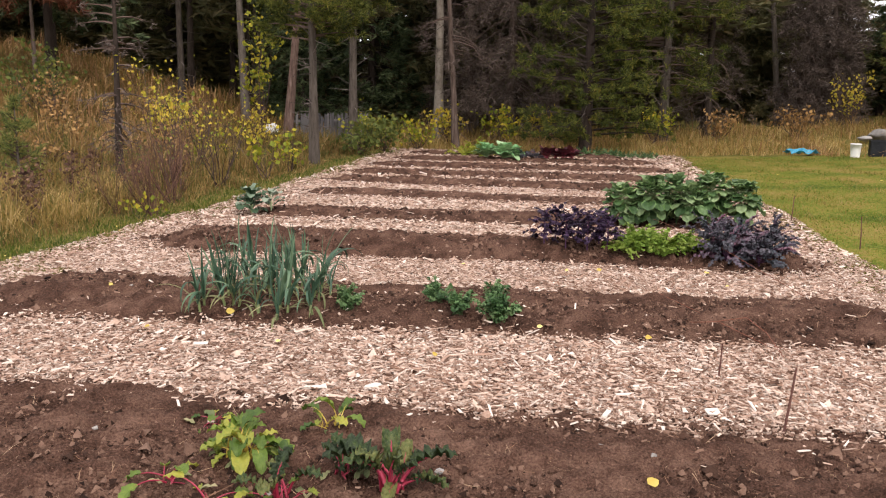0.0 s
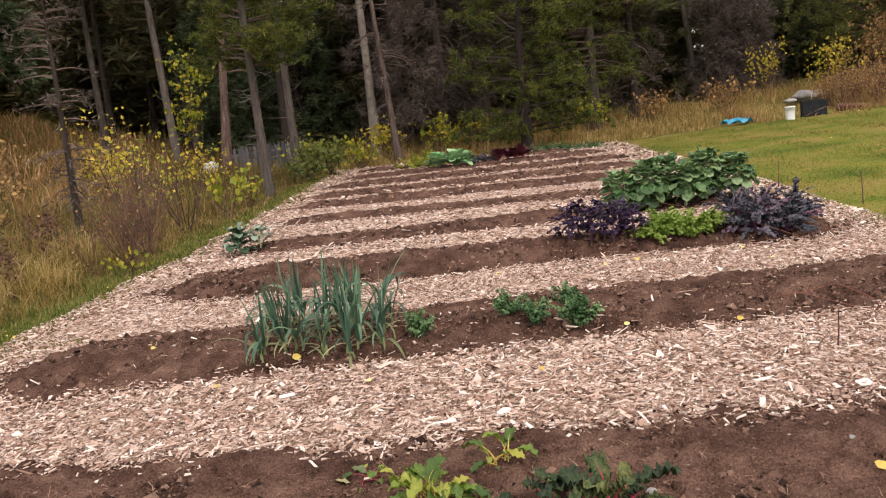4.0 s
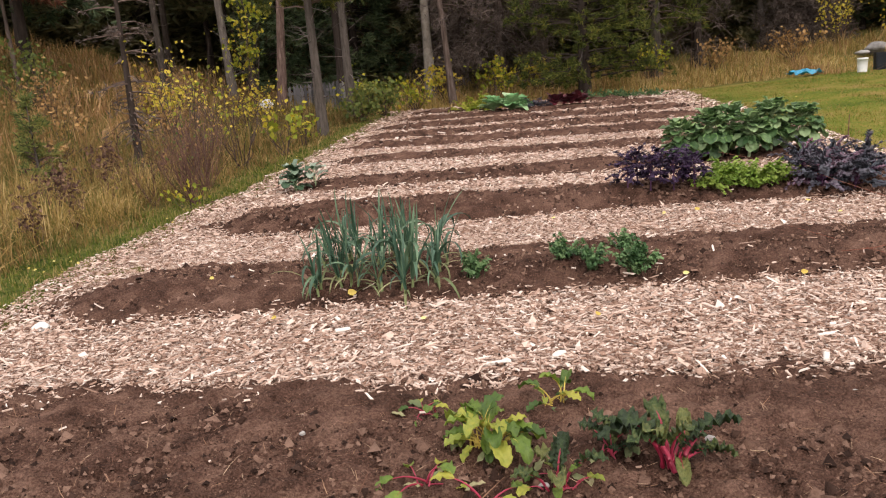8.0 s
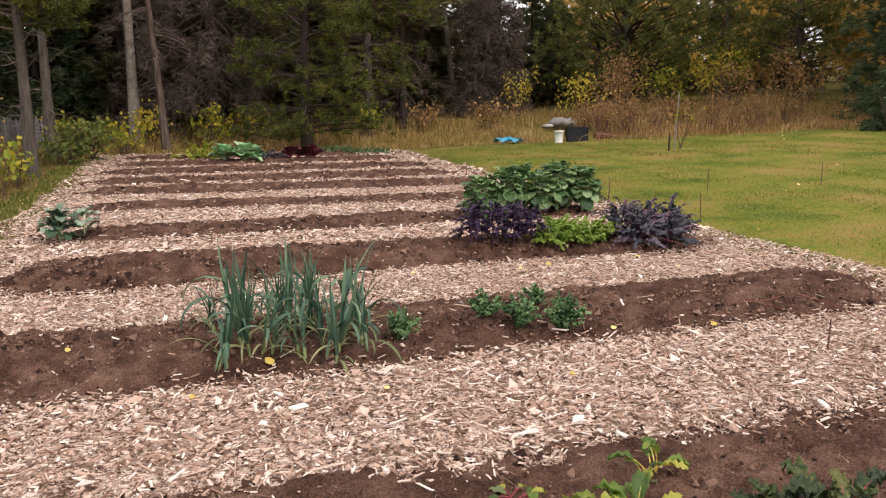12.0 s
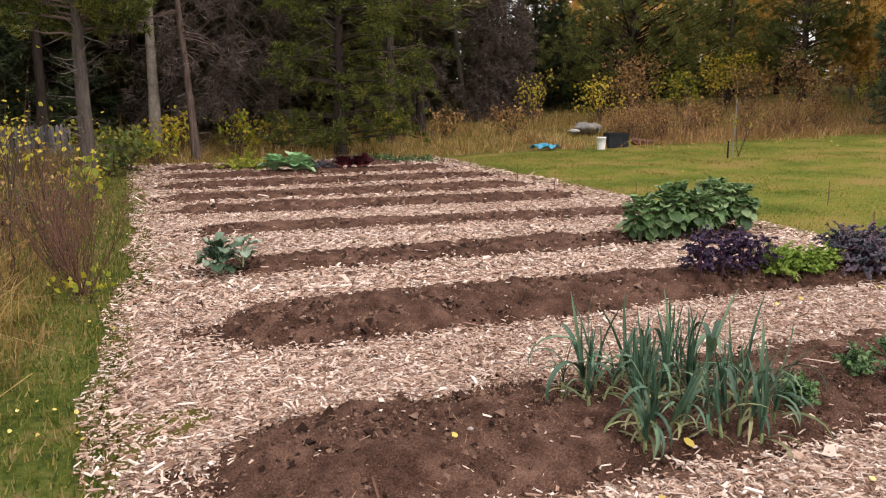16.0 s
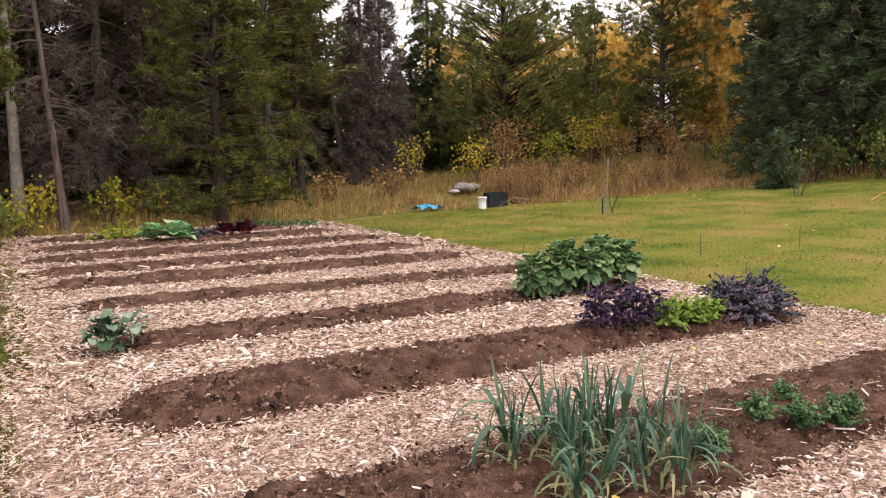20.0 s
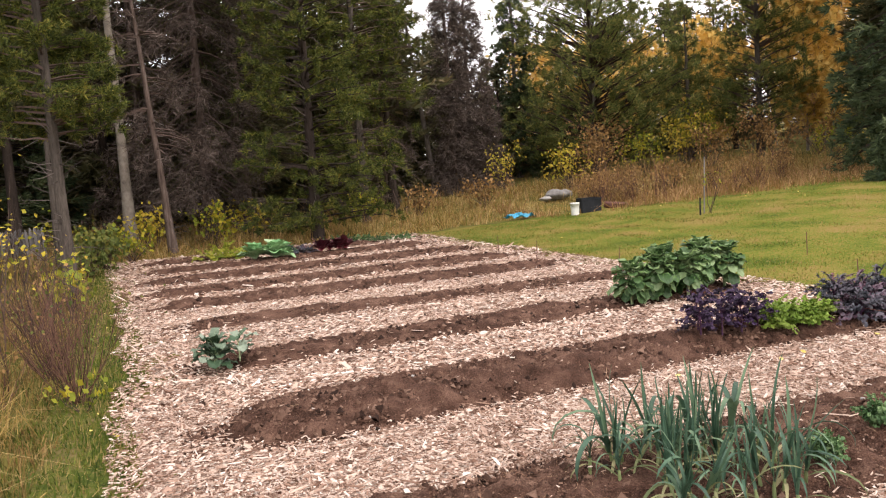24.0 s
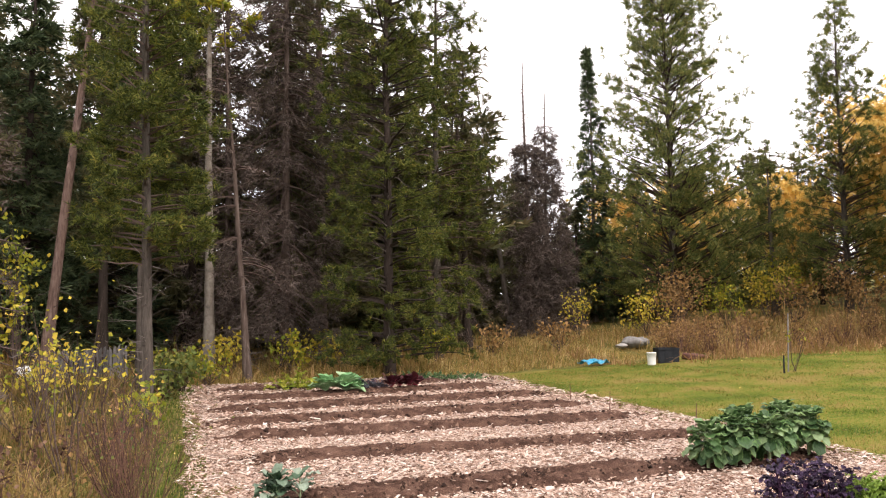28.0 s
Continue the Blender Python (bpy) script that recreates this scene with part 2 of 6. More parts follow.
PINE = ramp_material("pine_needles", [(0.28, (0.05, 0.068, 0.023)), (0.46, (0.14, 0.175, 0.05)), (0.6, (0.25, 0.27, 0.075)), (0.74, (0.38, 0.32, 0.105))], 1.3, 5, 0.7, 0, island=0.4, through=0.4)
# Darker copy of PINE: deeper green-brown, with the crowns' shade put into the colour.
PINE_DARK = ramp_material("shaded_pine_needles", [(0.28, (0.024, 0.033, 0.01)), (0.45, (0.066, 0.09, 0.019)), (0.6, (0.15, 0.172, 0.033)), (0.74, (0.28, 0.245, 0.05)), (0.85, (0.27, 0.14, 0.05))], 1.5, 5, 0.7, 0, island=0.4, through=0.36)
SPRUCE = ramp_material("spruce_needles", [(0.28, (0.025, 0.042, 0.022)), (0.5, (0.07, 0.105, 0.047)), (0.7, (0.16, 0.195, 0.09))], 1.2, 5, 0.7, 0, island=0.35, through=0.25)
WOODS = ramp_material("woods_needles", [(0.28, (0.036, 0.041, 0.018)), (0.5, (0.10, 0.098, 0.042)), (0.7, (0.19, 0.15, 0.075))], 0.25, 5, 0.8, 0, island=0.3, through=0.3)
DEAD_NEEDLE = ramp_material("dead_twigs", [(0.2, (0.04, 0.03, 0.025)), (0.5, (0.10, 0.075, 0.063)), (0.9, (0.24, 0.19, 0.165))], 1.2, 5, 0.9, 0, island=0.5)
RUST_NEEDLE = ramp_material("rust_needles", [(0.2, (0.05, 0.016, 0.008)), (0.6, (0.11, 0.036, 0.016)), (0.9, (0.16, 0.06, 0.026))], 0.8, 5, 0.9, 0, island=0.4)
GOLD = ramp_material("gold_leaves", [(0.1, (0.24, 0.27, 0.035)), (0.4, (0.5, 0.42, 0.05)), (0.7, (0.64, 0.47, 0.07)), (0.95, (0.56, 0.3, 0.07))], 0.8, 4, 0.7, 0, island=0.6, through=0.35)
LIME = ramp_material("turning_leaves", [(0.1, (0.10, 0.15, 0.02)), (0.45, (0.27, 0.30, 0.03)), (0.75, (0.52, 0.42, 0.04)), (0.95, (0.5, 0.25, 0.05))], 0.8, 4, 0.7, 0, island=0.6, through=0.35)
AMBER = ramp_material("amber_leaves", [(0.25, (0.5, 0.33, 0.08)), (0.5, (0.78, 0.53, 0.15)), (0.75, (0.88, 0.68, 0.26))], 0.5, 5, 0.8, 0, island=0.5, through=0.5)
FADED = ramp_material("faded_leaves", [(0.25, (0.16, 0.10, 0.04)), (0.5, (0.33, 0.19, 0.075)), (0.75, (0.5, 0.30, 0.12))], 0.5, 5, 0.8, 0, island=0.5, through=0.3)
DEAD_LEAF = ramp_material("dead_leaves", [(0.25, (0.045, 0.022, 0.018)), (0.5, (0.11, 0.058, 0.04)), (0.75, (0.22, 0.13, 0.08))], 3, 5, 0.9, 0, island=0.5, through=0.15)
BUSH = ramp_material("bush_leaves", [(0.1, (0.05, 0.075, 0.02)), (0.5, (0.11, 0.14, 0.03)), (0.9, (0.25, 0.22, 0.05))], 0.8, 4, 0.7, 0, island=0.6, through=0.3)
LEEK = ramp_material("leek_leaf", [(0.25, (0.022, 0.06, 0.034)), (0.5, (0.056, 0.125, 0.078)), (0.75, (0.14, 0.225, 0.125))], 6, 4, 0.5, 0.2, 60, thing=0.45, spec=0.45, through=0.15)
LEEK_PALE = ramp_material("leek_shank", [(0.3, (0.12, 0.18, 0.06)), (0.7, (0.3, 0.33, 0.16))], 8, 3, 0.5, 0.1, 60)
WILTED = ramp_material("wilted_leaf", [(0.2, (0.10, 0.14, 0.06)), (0.55, (0.24, 0.25, 0.12)), (0.85, (0.44, 0.37, 0.22))], 8, 4, 0.8, 0.4, 60, thing=0.5, through=0.2)
HERB = ramp_material("herb_leaf", [(0.25, (0.03, 0.085, 0.025)), (0.5, (0.075, 0.165, 0.055)), (0.75, (0.18, 0.29, 0.12))], 14, 4, 0.55, 0.4, 70, thing=0.5, spec=0.4, through=0.15)
RIM = ramp_material("pale_leaf_rim", [(0.3, (0.10, 0.2, 0.06)), (0.7, (0.21, 0.31, 0.12))], 9, 4, 0.55, 0, thing=0.4)
SPROUT = ramp_material("sprout_leaf", [(0.28, (0.026, 0.07, 0.02)), (0.48, (0.078, 0.16, 0.052)), (0.7, (0.23, 0.33, 0.16))], 16, 5, 0.5, 0.6, 40, thing=0.55, spec=0.5, through=0.18)
VEIN = ramp_material("pale_vein", [(0.3, (0.26, 0.36, 0.18)), (0.7, (0.42, 0.5, 0.3))], 6, 3, 0.6, 0)
PLUM = ramp_material("plum_leaf", [(0.2, (0.013, 0.005, 0.02)), (0.55, (0.04, 0.017, 0.056)), (0.9, (0.095, 0.055, 0.12))], 14, 4, 0.55, 0.5, 60, thing=0.5, spec=0.4)
PLUM_STEM = ramp_material("plum_stem", [(0.3, (0.045, 0.014, 0.042)), (0.7, (0.12, 0.05, 0.105))], 6, 3, 0.6, 0)
DUSK = ramp_material("dusky_leaf", [(0.2, (0.05, 0.06, 0.075)), (0.5, (0.09, 0.088, 0.108)), (0.68, (0.135, 0.115, 0.145)), (0.8, (0.22, 0.08, 0.125))], 10, 4, 0.6, 0.5, 60, thing=0.55, spec=0.4)
MAGENTA = ramp_material("magenta_stem", [(0.3, (0.24, 0.008, 0.03)), (0.7, (0.46, 0.05, 0.1))], 8, 3, 0.45, 0.1, 40, thing=0.3, spec=0.5)
CHARD_DARK = ramp_material("chard_leaf_dark", [(0.34, (0.014, 0.03, 0.009)), (0.48, (0.042, 0.075, 0.02)), (0.66, (0.16, 0.17, 0.05))], 38, 5, 0.5, 1.0, 40, thing=0.35, spec=0.4, through=0.12)
CHARD_LIME = ramp_material("chard_leaf_lime", [(0.25, (0.04, 0.09, 0.012)), (0.5, (0.14, 0.22, 0.03)), (0.78, (0.4, 0.38, 0.06))], 26, 5, 0.5, 0.6, 40, thing=0.5, spec=0.45, through=0.25)
YELLOW_STEM = ramp_material("yellow_stem", [(0.3, (0.42, 0.28, 0.03)), (0.7, (0.6, 0.47, 0.12))], 8, 3, 0.5, 0.1, 40, spec=0.4)
FRESH = ramp_material("fresh_leaf", [(0.2, (0.10, 0.19, 0.02)), (0.55, (0.22, 0.33, 0.05)), (0.9, (0.38, 0.44, 0.12))], 12, 4, 0.55, 0.4, 60, thing=0.5, through=0.25)
YELLOWED = ramp_material("yellowed_leaf", [(0.2, (0.17, 0.23, 0.02)), (0.55, (0.36, 0.39, 0.05)), (0.9, (0.56, 0.5, 0.1))], 12, 4, 0.55, 0.4, 60, thing=0.5, through=0.3)
KALE = ramp_material("kale_leaf", [(0.2, (0.025, 0.06, 0.026)), (0.5, (0.075, 0.135, 0.078)), (0.8, (0.3, 0.36, 0.28))], 9, 5, 0.6, 0.5, 50, thing=0.6, spec=0.35, through=0.1)
CABBAGE = ramp_material("cabbage_leaf", [(0.25, (0.12, 0.3, 0.12)), (0.5, (0.23, 0.43, 0.19)), (0.75, (0.4, 0.54, 0.32))], 8, 4, 0.55, 0.4, 40, thing=0.5, through=0.2)
BEET = ramp_material("beet_leaf", [(0.2, (0.04, 0.008, 0.014)), (0.6, (0.11, 0.02, 0.03)), (0.9, (0.2, 0.06, 0.06))], 9, 4, 0.5, 0.4, 40, thing=0.5)
FALLEN = ramp_material("fallen_leaf", [(0.2, (0.5, 0.36, 0.07)), (0.6, (0.7, 0.57, 0.17)), (0.9, (0.76, 0.67, 0.36))], 20, 3, 0.6, 0.2, 80, thing=0.5, through=0.2)
STONE = ramp_material("stone", [(0.3, (0.2, 0.19, 0.18)), (0.6, (0.38, 0.36, 0.34)), (0.85, (0.52, 0.5, 0.47))], 7, 8, 0.9, 0.6, 35, thing=0.3)
FENCE = ramp_material("weathered_board", [(0.3, (0.09, 0.085, 0.09)), (0.6, (0.2, 0.19, 0.195)), (0.8, (0.30, 0.28, 0.27))], 5, 8, 0.95, 0.6, 30, stretch=(8, 8, 0.5), thing=0.4)
BLUE = ramp_material("blue_tarp", [(0.3, (0.01, 0.19, 0.34)), (0.7, (0.03, 0.34, 0.5))], 5, 5, 0.45, 0.5, 20, spec=0.5)
WHITE = ramp_material("white_plastic", [(0.3, (0.68, 0.68, 0.66)), (0.7, (0.82, 0.82, 0.80))], 4, 4, 0.45, 0.1, 20, spec=0.5)
BLACK = ramp_material("black_plastic", [(0.3, (0.007, 0.008, 0.011)), (0.7, (0.02, 0.023, 0.028))], 5, 5, 0.7, 0.2, 20, spec=0.25)
RUSTY = ramp_material("rusty_wood", [(0.3, (0.08, 0.035, 0.03)), (0.7, (0.2, 0.095, 0.075))], 5, 6, 0.9, 0.5, 30)
TWINE = ramp_material("red_twine", [(0.3, (0.16, 0.05, 0.03)), (0.7, (0.27, 0.11, 0.075))], 20, 3, 0.9, 0)
ORANGE = ramp_material("orange_cord", [(0.3, (0.5, 0.19, 0.04)), (0.7, (0.65, 0.3, 0.08))], 20, 3, 0.7, 0)

# ---- geometry helpers ----
rng = np.random.default_rng(7)


def fast_mesh(name, verts, faces, material, smooth=False):
    """A mesh from arrays: N x 3 places and M x k corner numbers."""
    verts, faces = np.asarray(verts, np.float32), np.asarray(faces, np.int32)
    me = bpy.data.meshes.new(name)
    m, k = faces.shape
    me.vertices.add(len(verts))
    me.vertices.foreach_set("co", verts.ravel())
    me.loops.add(m * k)
    me.loops.foreach_set("vertex_index", faces.ravel())
    me.polygons.add(m)
    me.polygons.foreach_set("loop_start", np.arange(0, m * k, k, dtype=np.int32))
    me.polygons.foreach_set("loop_total", np.full(m, k, np.int32))
    me.polygons.foreach_set("use_smooth", np.full(m, smooth))
    me.update(calc_edges=True)
    me.materials.append(material)
    return me


def two_material_mesh(name, a, b, mat_a, mat_b):
    """One mesh from quads with the first material and triangles with the second."""
    (va, fa), (vb, fb) = a, b
    tri = np.concatenate([fa[:, [0, 1, 2]], fa[:, [0, 2, 3]]]) if fa.shape[1] == 4 else fa
    me = fast_mesh(name, np.concatenate([va, vb]), np.concatenate([tri, fb + len(va)]), mat_a)
    me.materials.append(mat_b)
    me.polygons.foreach_set("material_index", np.r_[np.zeros(len(tri), np.int32), np.ones(len(fb), np.int32)])
    return me


def child(name, me, parent, m=None, label="", kind=""):
    ob = new(name, me)
    ob.parent = parent
    if m is not None:
        ob.matrix_local = m
    return tagged(ob, label, kind=kind)


def part(name, bm, material, parent, label=""):
    me = bpy.data.meshes.new(name)
    bm.to_mesh(me)
    bm.free()
    me.materials.append(material)
    return child(name, me, parent, label=label)


def thing(name, m, label, category, group="", kind=""):
    ob = new(name)
    ob.empty_display_size = 0.1
    ob.matrix_world = m
    return tagged(ob, label, category, group, kind)


def tube(points, radii, sides=6):
    """Places and quads of a closed-end tube along points."""
    p, r = np.asarray(points, float), np.asarray(radii, float)
    d = np.gradient(p, axis=0)
    d /= np.linalg.norm(d, axis=1, keepdims=True) + 1e-9
    ref = np.where(np.abs(d[:, 2:3]) > 0.9, [[1.0, 0, 0]], [[0, 0, 1.0]])
    u = np.cross(d, ref)
    u /= np.linalg.norm(u, axis=1, keepdims=True) + 1e-9
    v = np.cross(d, u)
    a = np.arange(sides) * 2 * np.pi / sides
    ring = p[:, None] + r[:, None, None] * (np.cos(a)[None, :, None] * u[:, None] + np.sin(a)[None, :, None] * v[:, None])
    n = len(p)
    i, j = np.meshgrid(np.arange(n - 1), np.arange(sides), indexing="ij")
    k = (j + 1) % sides
    quads = np.stack([i * sides + j, i * sides + k, (i + 1) * sides + k, (i + 1) * sides + j], -1).reshape(-1, 4)
    return ring.reshape(-1, 3), quads


def merged(pieces):
    vs, fs, n = [], [], 0
    for v, f in pieces:
        vs.append(v)
        fs.append(f + n)
        n += len(v)
    return np.concatenate(vs), np.concatenate(fs)


def smoothstep(a, b, x):
    t = np.clip((np.asarray(x, float) - a) / (b - a), 0, 1)
    return t * t * (3 - 2 * t)


def soft_max0(x, s=1.0):
    return 0.5 * (x + np.sqrt(x * x + s * s)) - 0.5 * s * 0.0


def waves(x, y, seed=0):
    """Cheap smooth unevenness, about -1 to 1."""
    r = np.random.default_rng(seed)
    out = 0
    for k in range(6):
        a, b, c = r.normal(size=2), r.uniform(0, 6.28), 0.5 + 0.35 * k
        out = out + np.sin(c * (a[0] * x + a[1] * y) + b) / 6 * 1.6
    return out


def land(x, y):
    """Height of the ground: level garden, lawn rising to the right, a bank on the left."""
    x, y = np.asarray(x, float), np.asarray(y, float)
    z = 0.05 * np.clip(x - 5.5, 0, 60) * smoothstep(2, 14, y) + 0.035 * np.clip(y - 26.5, 0, 60)
    z = z + (0.07 * np.clip(-x - 5.5, 0, 60) + 0.22 * np.clip(-x - 10.5, 0, 9)) * smoothstep(4, 16, y)
    out = np.clip(np.maximum.reduce([x - 4.6, -3.9 - x, y - 25.6, 0 - y]), 0, 3) / 3
    return z + 0.05 * out * waves(x, y, 3)


def grid_mesh(name, xs, ys, height, material):
    x, y = np.meshgrid(xs, ys, indexing="ij")
    v = np.stack([x, y, height(x, y)], -1).reshape(-1, 3)
    i, j = np.meshgrid(np.arange(len(xs) - 1), np.arange(len(ys) - 1), indexing="ij")
    n = len(ys)
    f = np.stack([i * n + j, (i + 1) * n + j, (i + 1) * n + j + 1, i * n + j + 1], -1).reshape(-1, 4)
    return fast_mesh(name, v, f, material, True)


def spread(lo, hi, step, far, growth=1.5):
    inner = list(np.arange(lo, hi + step / 2, step))
    s, left, right = step, [lo], [hi]
    while left[-1] > -far:
        s *= growth
        left.append(left[-1] - s)
        right.append(right[-1] + s)
    return np.array(left[:0:-1] + inner + right[1:])


# ---- ground ----
EDGE_Y, EDGE_X = (-3, 3, 5.5, 7.7, 10.2, 14.5, 16.4, 22.8, 26), (-3.6, -3.5, -3.5, -3.62, -3.52, -3.66, -3.78, -4.1, -4.3)
LEFT = lambda y: np.interp(np.asarray(y, float), EDGE_Y, EDGE_X) - 0.05 * np.sin(np.asarray(y, float) * 2.3) - 0.03 * np.sin(np.asarray(y, float) * 6.1)
RIGHT = lambda y: 4.72 - 0.012 * np.asarray(y, float) + 0.07 * np.sin(np.asarray(y, float) * 1.1 + 1)
FRONT, BACK = -3.0, 25.3

ground = new("ground", grid_mesh("ground", spread(-16, 30, 0.5, 900), spread(-6, 40, 0.5, 900), lambda x, y: land(x, y) - 0.02, EARTH))
tagged(ground, "rough earth with dead grass and moss under the field", "ground", kind="structure")


def lawn_sheet(name, x0, x1, y0, y1, step, label):
    xs, ys = np.arange(0, 1.0001, step / (y1 - y0)), np.arange(y0, y1 + step, step)
    n = 46 if name == "lawn" else 8
    u, y = np.meshgrid(np.linspace(0, 1, n), ys, indexing="ij")
    x = x0(y) + u * (x1(y) - x0(y))
    v = np.stack([x, y, land(x, y) + 0.012 + 0.012 * waves(x * 3, y * 3, 5)], -1).reshape(-1, 3)
    i, j = np.meshgrid(np.arange(n - 1), np.arange(len(ys) - 1), indexing="ij")
    m = len(ys)
    f = np.stack([i * m + j, (i + 1) * m + j, (i + 1) * m + j + 1, i * m + j + 1], -1).reshape(-1, 4)
    return tagged(new(name, fast_mesh(name, v, f, LAWN if name == "lawn" else TURF, True)), label, "lawn", kind="structure")


LAWN_BACK = 25.2
lawn_sheet("lawn", RIGHT, lambda y: 30 + 0 * y, -3, LAWN_BACK, 0.5, "short mown lawn, green with dry tan patches")
VERGE = lambda y: LEFT(y) - 0.7 + 0.1 * np.sin(np.asarray(y, float) * 0.9)
lawn_sheet("grass_verge", VERGE, LEFT, -3, 23.5, 0.5, "narrow green grass verge beside the wood chips")

# ---- beds: left end, right end, front and back edge at the left and at the right ----
BEDS = [(-3.0, 4.15, 1.42, 3.12, 1.57, 3.38, 0.06), (-3.0, 4.15, 4.4, 5.82, 5.0, 6.18, 0.105), (-2.88, 4.05, 7.08, 8.28, 7.5, 8.5, 0.155),
        (-2.75, 4.0, 9.74, 10.54, 10.1, 10.84, 0.085), (-2.95, 3.95, 12.4, 13.2, 12.22, 12.92, 0.06), (-3.12, 3.72, 14.4, 15.4, 14.4, 15.35, 0.09),
        (-3.28, 3.68, 16.25, 17.3, 16.5, 17.45, 0.08), (-3.3, 3.85, 18.3, 19.45, 18.7, 19.8, 0.08), (-3.35, 3.6, 20.4, 21.7, 21.1, 22.3, 0.08),
        (-3.4, 2.9, 22.9, 24.1, 23.2, 24.3, 0.06)]


def bed_height(x, y, pad=0.0):
    """Height of the soil over the chips at a place, below zero outside the beds."""
    x, y = np.asarray(x, float), np.asarray(y, float)
    best = np.full(np.broadcast(x, y).shape, -0.06)
    for k, (x0, x1, f0, b0, f1, b1, h) in enumerate(BEDS):
        u = np.clip((x - x0) / (x1 - x0), 0, 1)
        f, b = f0 + u * (f1 - f0), b0 + u * (b1 - b0)
        edge = 0.06 * waves(x * 2.2, y * 0.4 + k, 11 + k) + 0.05 * waves(x * 8, y * 2, 31 + k) + pad
        c, half = (f + b) / 2, (b - f) / 2 + edge
        xe = np.minimum(x - x0, x1 - x) + 0.05 * waves(y * 3, x, 50 + k)
        end = np.clip(1 - np.minimum(xe, half * 0.9) / (half * 0.9), 0, 1)
        d = np.sqrt(((y - c) / half) ** 2 + end**2)
        best = np.maximum(best, np.where(d < 1.15, h * np.clip(1 - d**2.1, -0.5, 1), -0.06))
    return best


mulch = new("wood_chip_path", fast_mesh("wood_chip_path", [(0, 0, 0), (1, 0, 0), (1, 1, 0)], [(0, 1, 2)], MULCH))
ys = np.arange(FRONT, BACK + 0.1, 0.1)
u, yy = np.meshgrid(np.linspace(0, 1, 80), ys, indexing="ij")
xx = LEFT(yy) + u * (RIGHT(yy) - LEFT(yy))
ii, jj = np.meshgrid(np.arange(79), np.arange(len(ys) - 1), indexing="ij")
nn = len(ys)
mulch.data = fast_mesh("wood_chip_path", np.stack([xx, yy, 0.02 + 0.012 * waves(xx * 4, yy * 4, 2) + land(xx, yy) - 0.045 * np.clip(1 - 6 * np.minimum(u, 1 - u), 0, 1)], -1).reshape(-1, 3),
                       np.stack([ii * nn + jj, (ii + 1) * nn + jj, (ii + 1) * nn + jj + 1, ii * nn + jj + 1], -1).reshape(-1, 4), MULCH, True)
tagged(mulch, "pale pinkish wood chip mulch between the vegetable beds", "path", kind="structure")


def fractal(x, y, seed, octaves=4):
    out, a, s = 0, 1.0, 1.0
    for k in range(octaves):
        out = out + a * waves(x * s, y * s, seed + k)
        a, s = a * 0.55, s * 2.1
    return out


def soil_bed(k):
    x0, x1, f0, b0, f1, b1, h = BEDS[k]
    step = 0.03 if k < 3 else 0.06
    xs, ys = np.arange(x0 - 0.25, x1 + 0.25, step), np.arange(min(f0, f1) - 0.2, max(b0, b1) + 0.2, step)
    x, y = np.meshgrid(xs, ys, indexing="ij")
    z = 0.03 + bed_height(x, y) + 0.026 * fractal(x * 9, y * 9, 70 + k) + 0.012 * fractal(x * 2.5, y * 3, 170 + k, 2) + 0.02 * (np.abs(waves(x * 30, y * 30, 270 + k)) - 0.3) + rng.normal(0, 0.009, x.shape)
    i, j = np.meshgrid(np.arange(len(xs) - 1), np.arange(len(ys) - 1), indexing="ij")
    n = len(ys)
    f = np.stack([i * n + j, (i + 1) * n + j, (i + 1) * n + j + 1, i * n + j + 1], -1).reshape(-1, 4)
    keep = (bed_height(x, y).ravel()[f] > -0.055).any(1)
    ob = new("soil_bed", fast_mesh("soil_bed", np.stack([x, y, z], -1).reshape(-1, 3), f[keep], SOIL, True))
    tagged(ob, "long low mound of bare dark brown soil", "garden bed", "rows of soil beds", "structure")


for k in range(len(BEDS)):
    soil_bed(k)


def turned(n, tilt=0.35):
    """Random turns, mostly about the upright."""
    a, b, c = rng.uniform(0, 2 * np.pi, n), rng.normal(0, tilt, n), rng.normal(0, tilt, n)
    ca, sa, cb, sb, cc, sc = np.cos(a), np.sin(a), np.cos(b), np.sin(b), np.cos(c), np.sin(c)
    rz = np.stack([np.stack([ca, -sa, 0 * a], -1), np.stack([sa, ca, 0 * a], -1), np.stack([0 * a, 0 * a, 1 + 0 * a], -1)], -2)
    ry = np.stack([np.stack([cb, 0 * a, sb], -1), np.stack([0 * a, 1 + 0 * a, 0 * a], -1), np.stack([-sb, 0 * a, cb], -1)], -2)
    rx = np.stack([np.stack([1 + 0 * a, 0 * a, 0 * a], -1), np.stack([0 * a, cc, -sc], -1), np.stack([0 * a, sc, cc], -1)], -2)
    return rz @ ry @ rx


CHIP_FORM = np.array([(-1, -1, 0), (1, -0.7, 0), (0.9, 0.8, 0), (-0.85, 1, 0), (-0.95, -0.8, 1), (0.9, -0.6, 1), (0.85, 0.7, 1), (-0.8, 0.85, 1)], float)
CHIP_QUADS = np.array([(4, 5, 6, 7), (0, 1, 5, 4), (1, 2, 6, 5), (2, 3, 7, 6), (3, 0, 4, 7)])


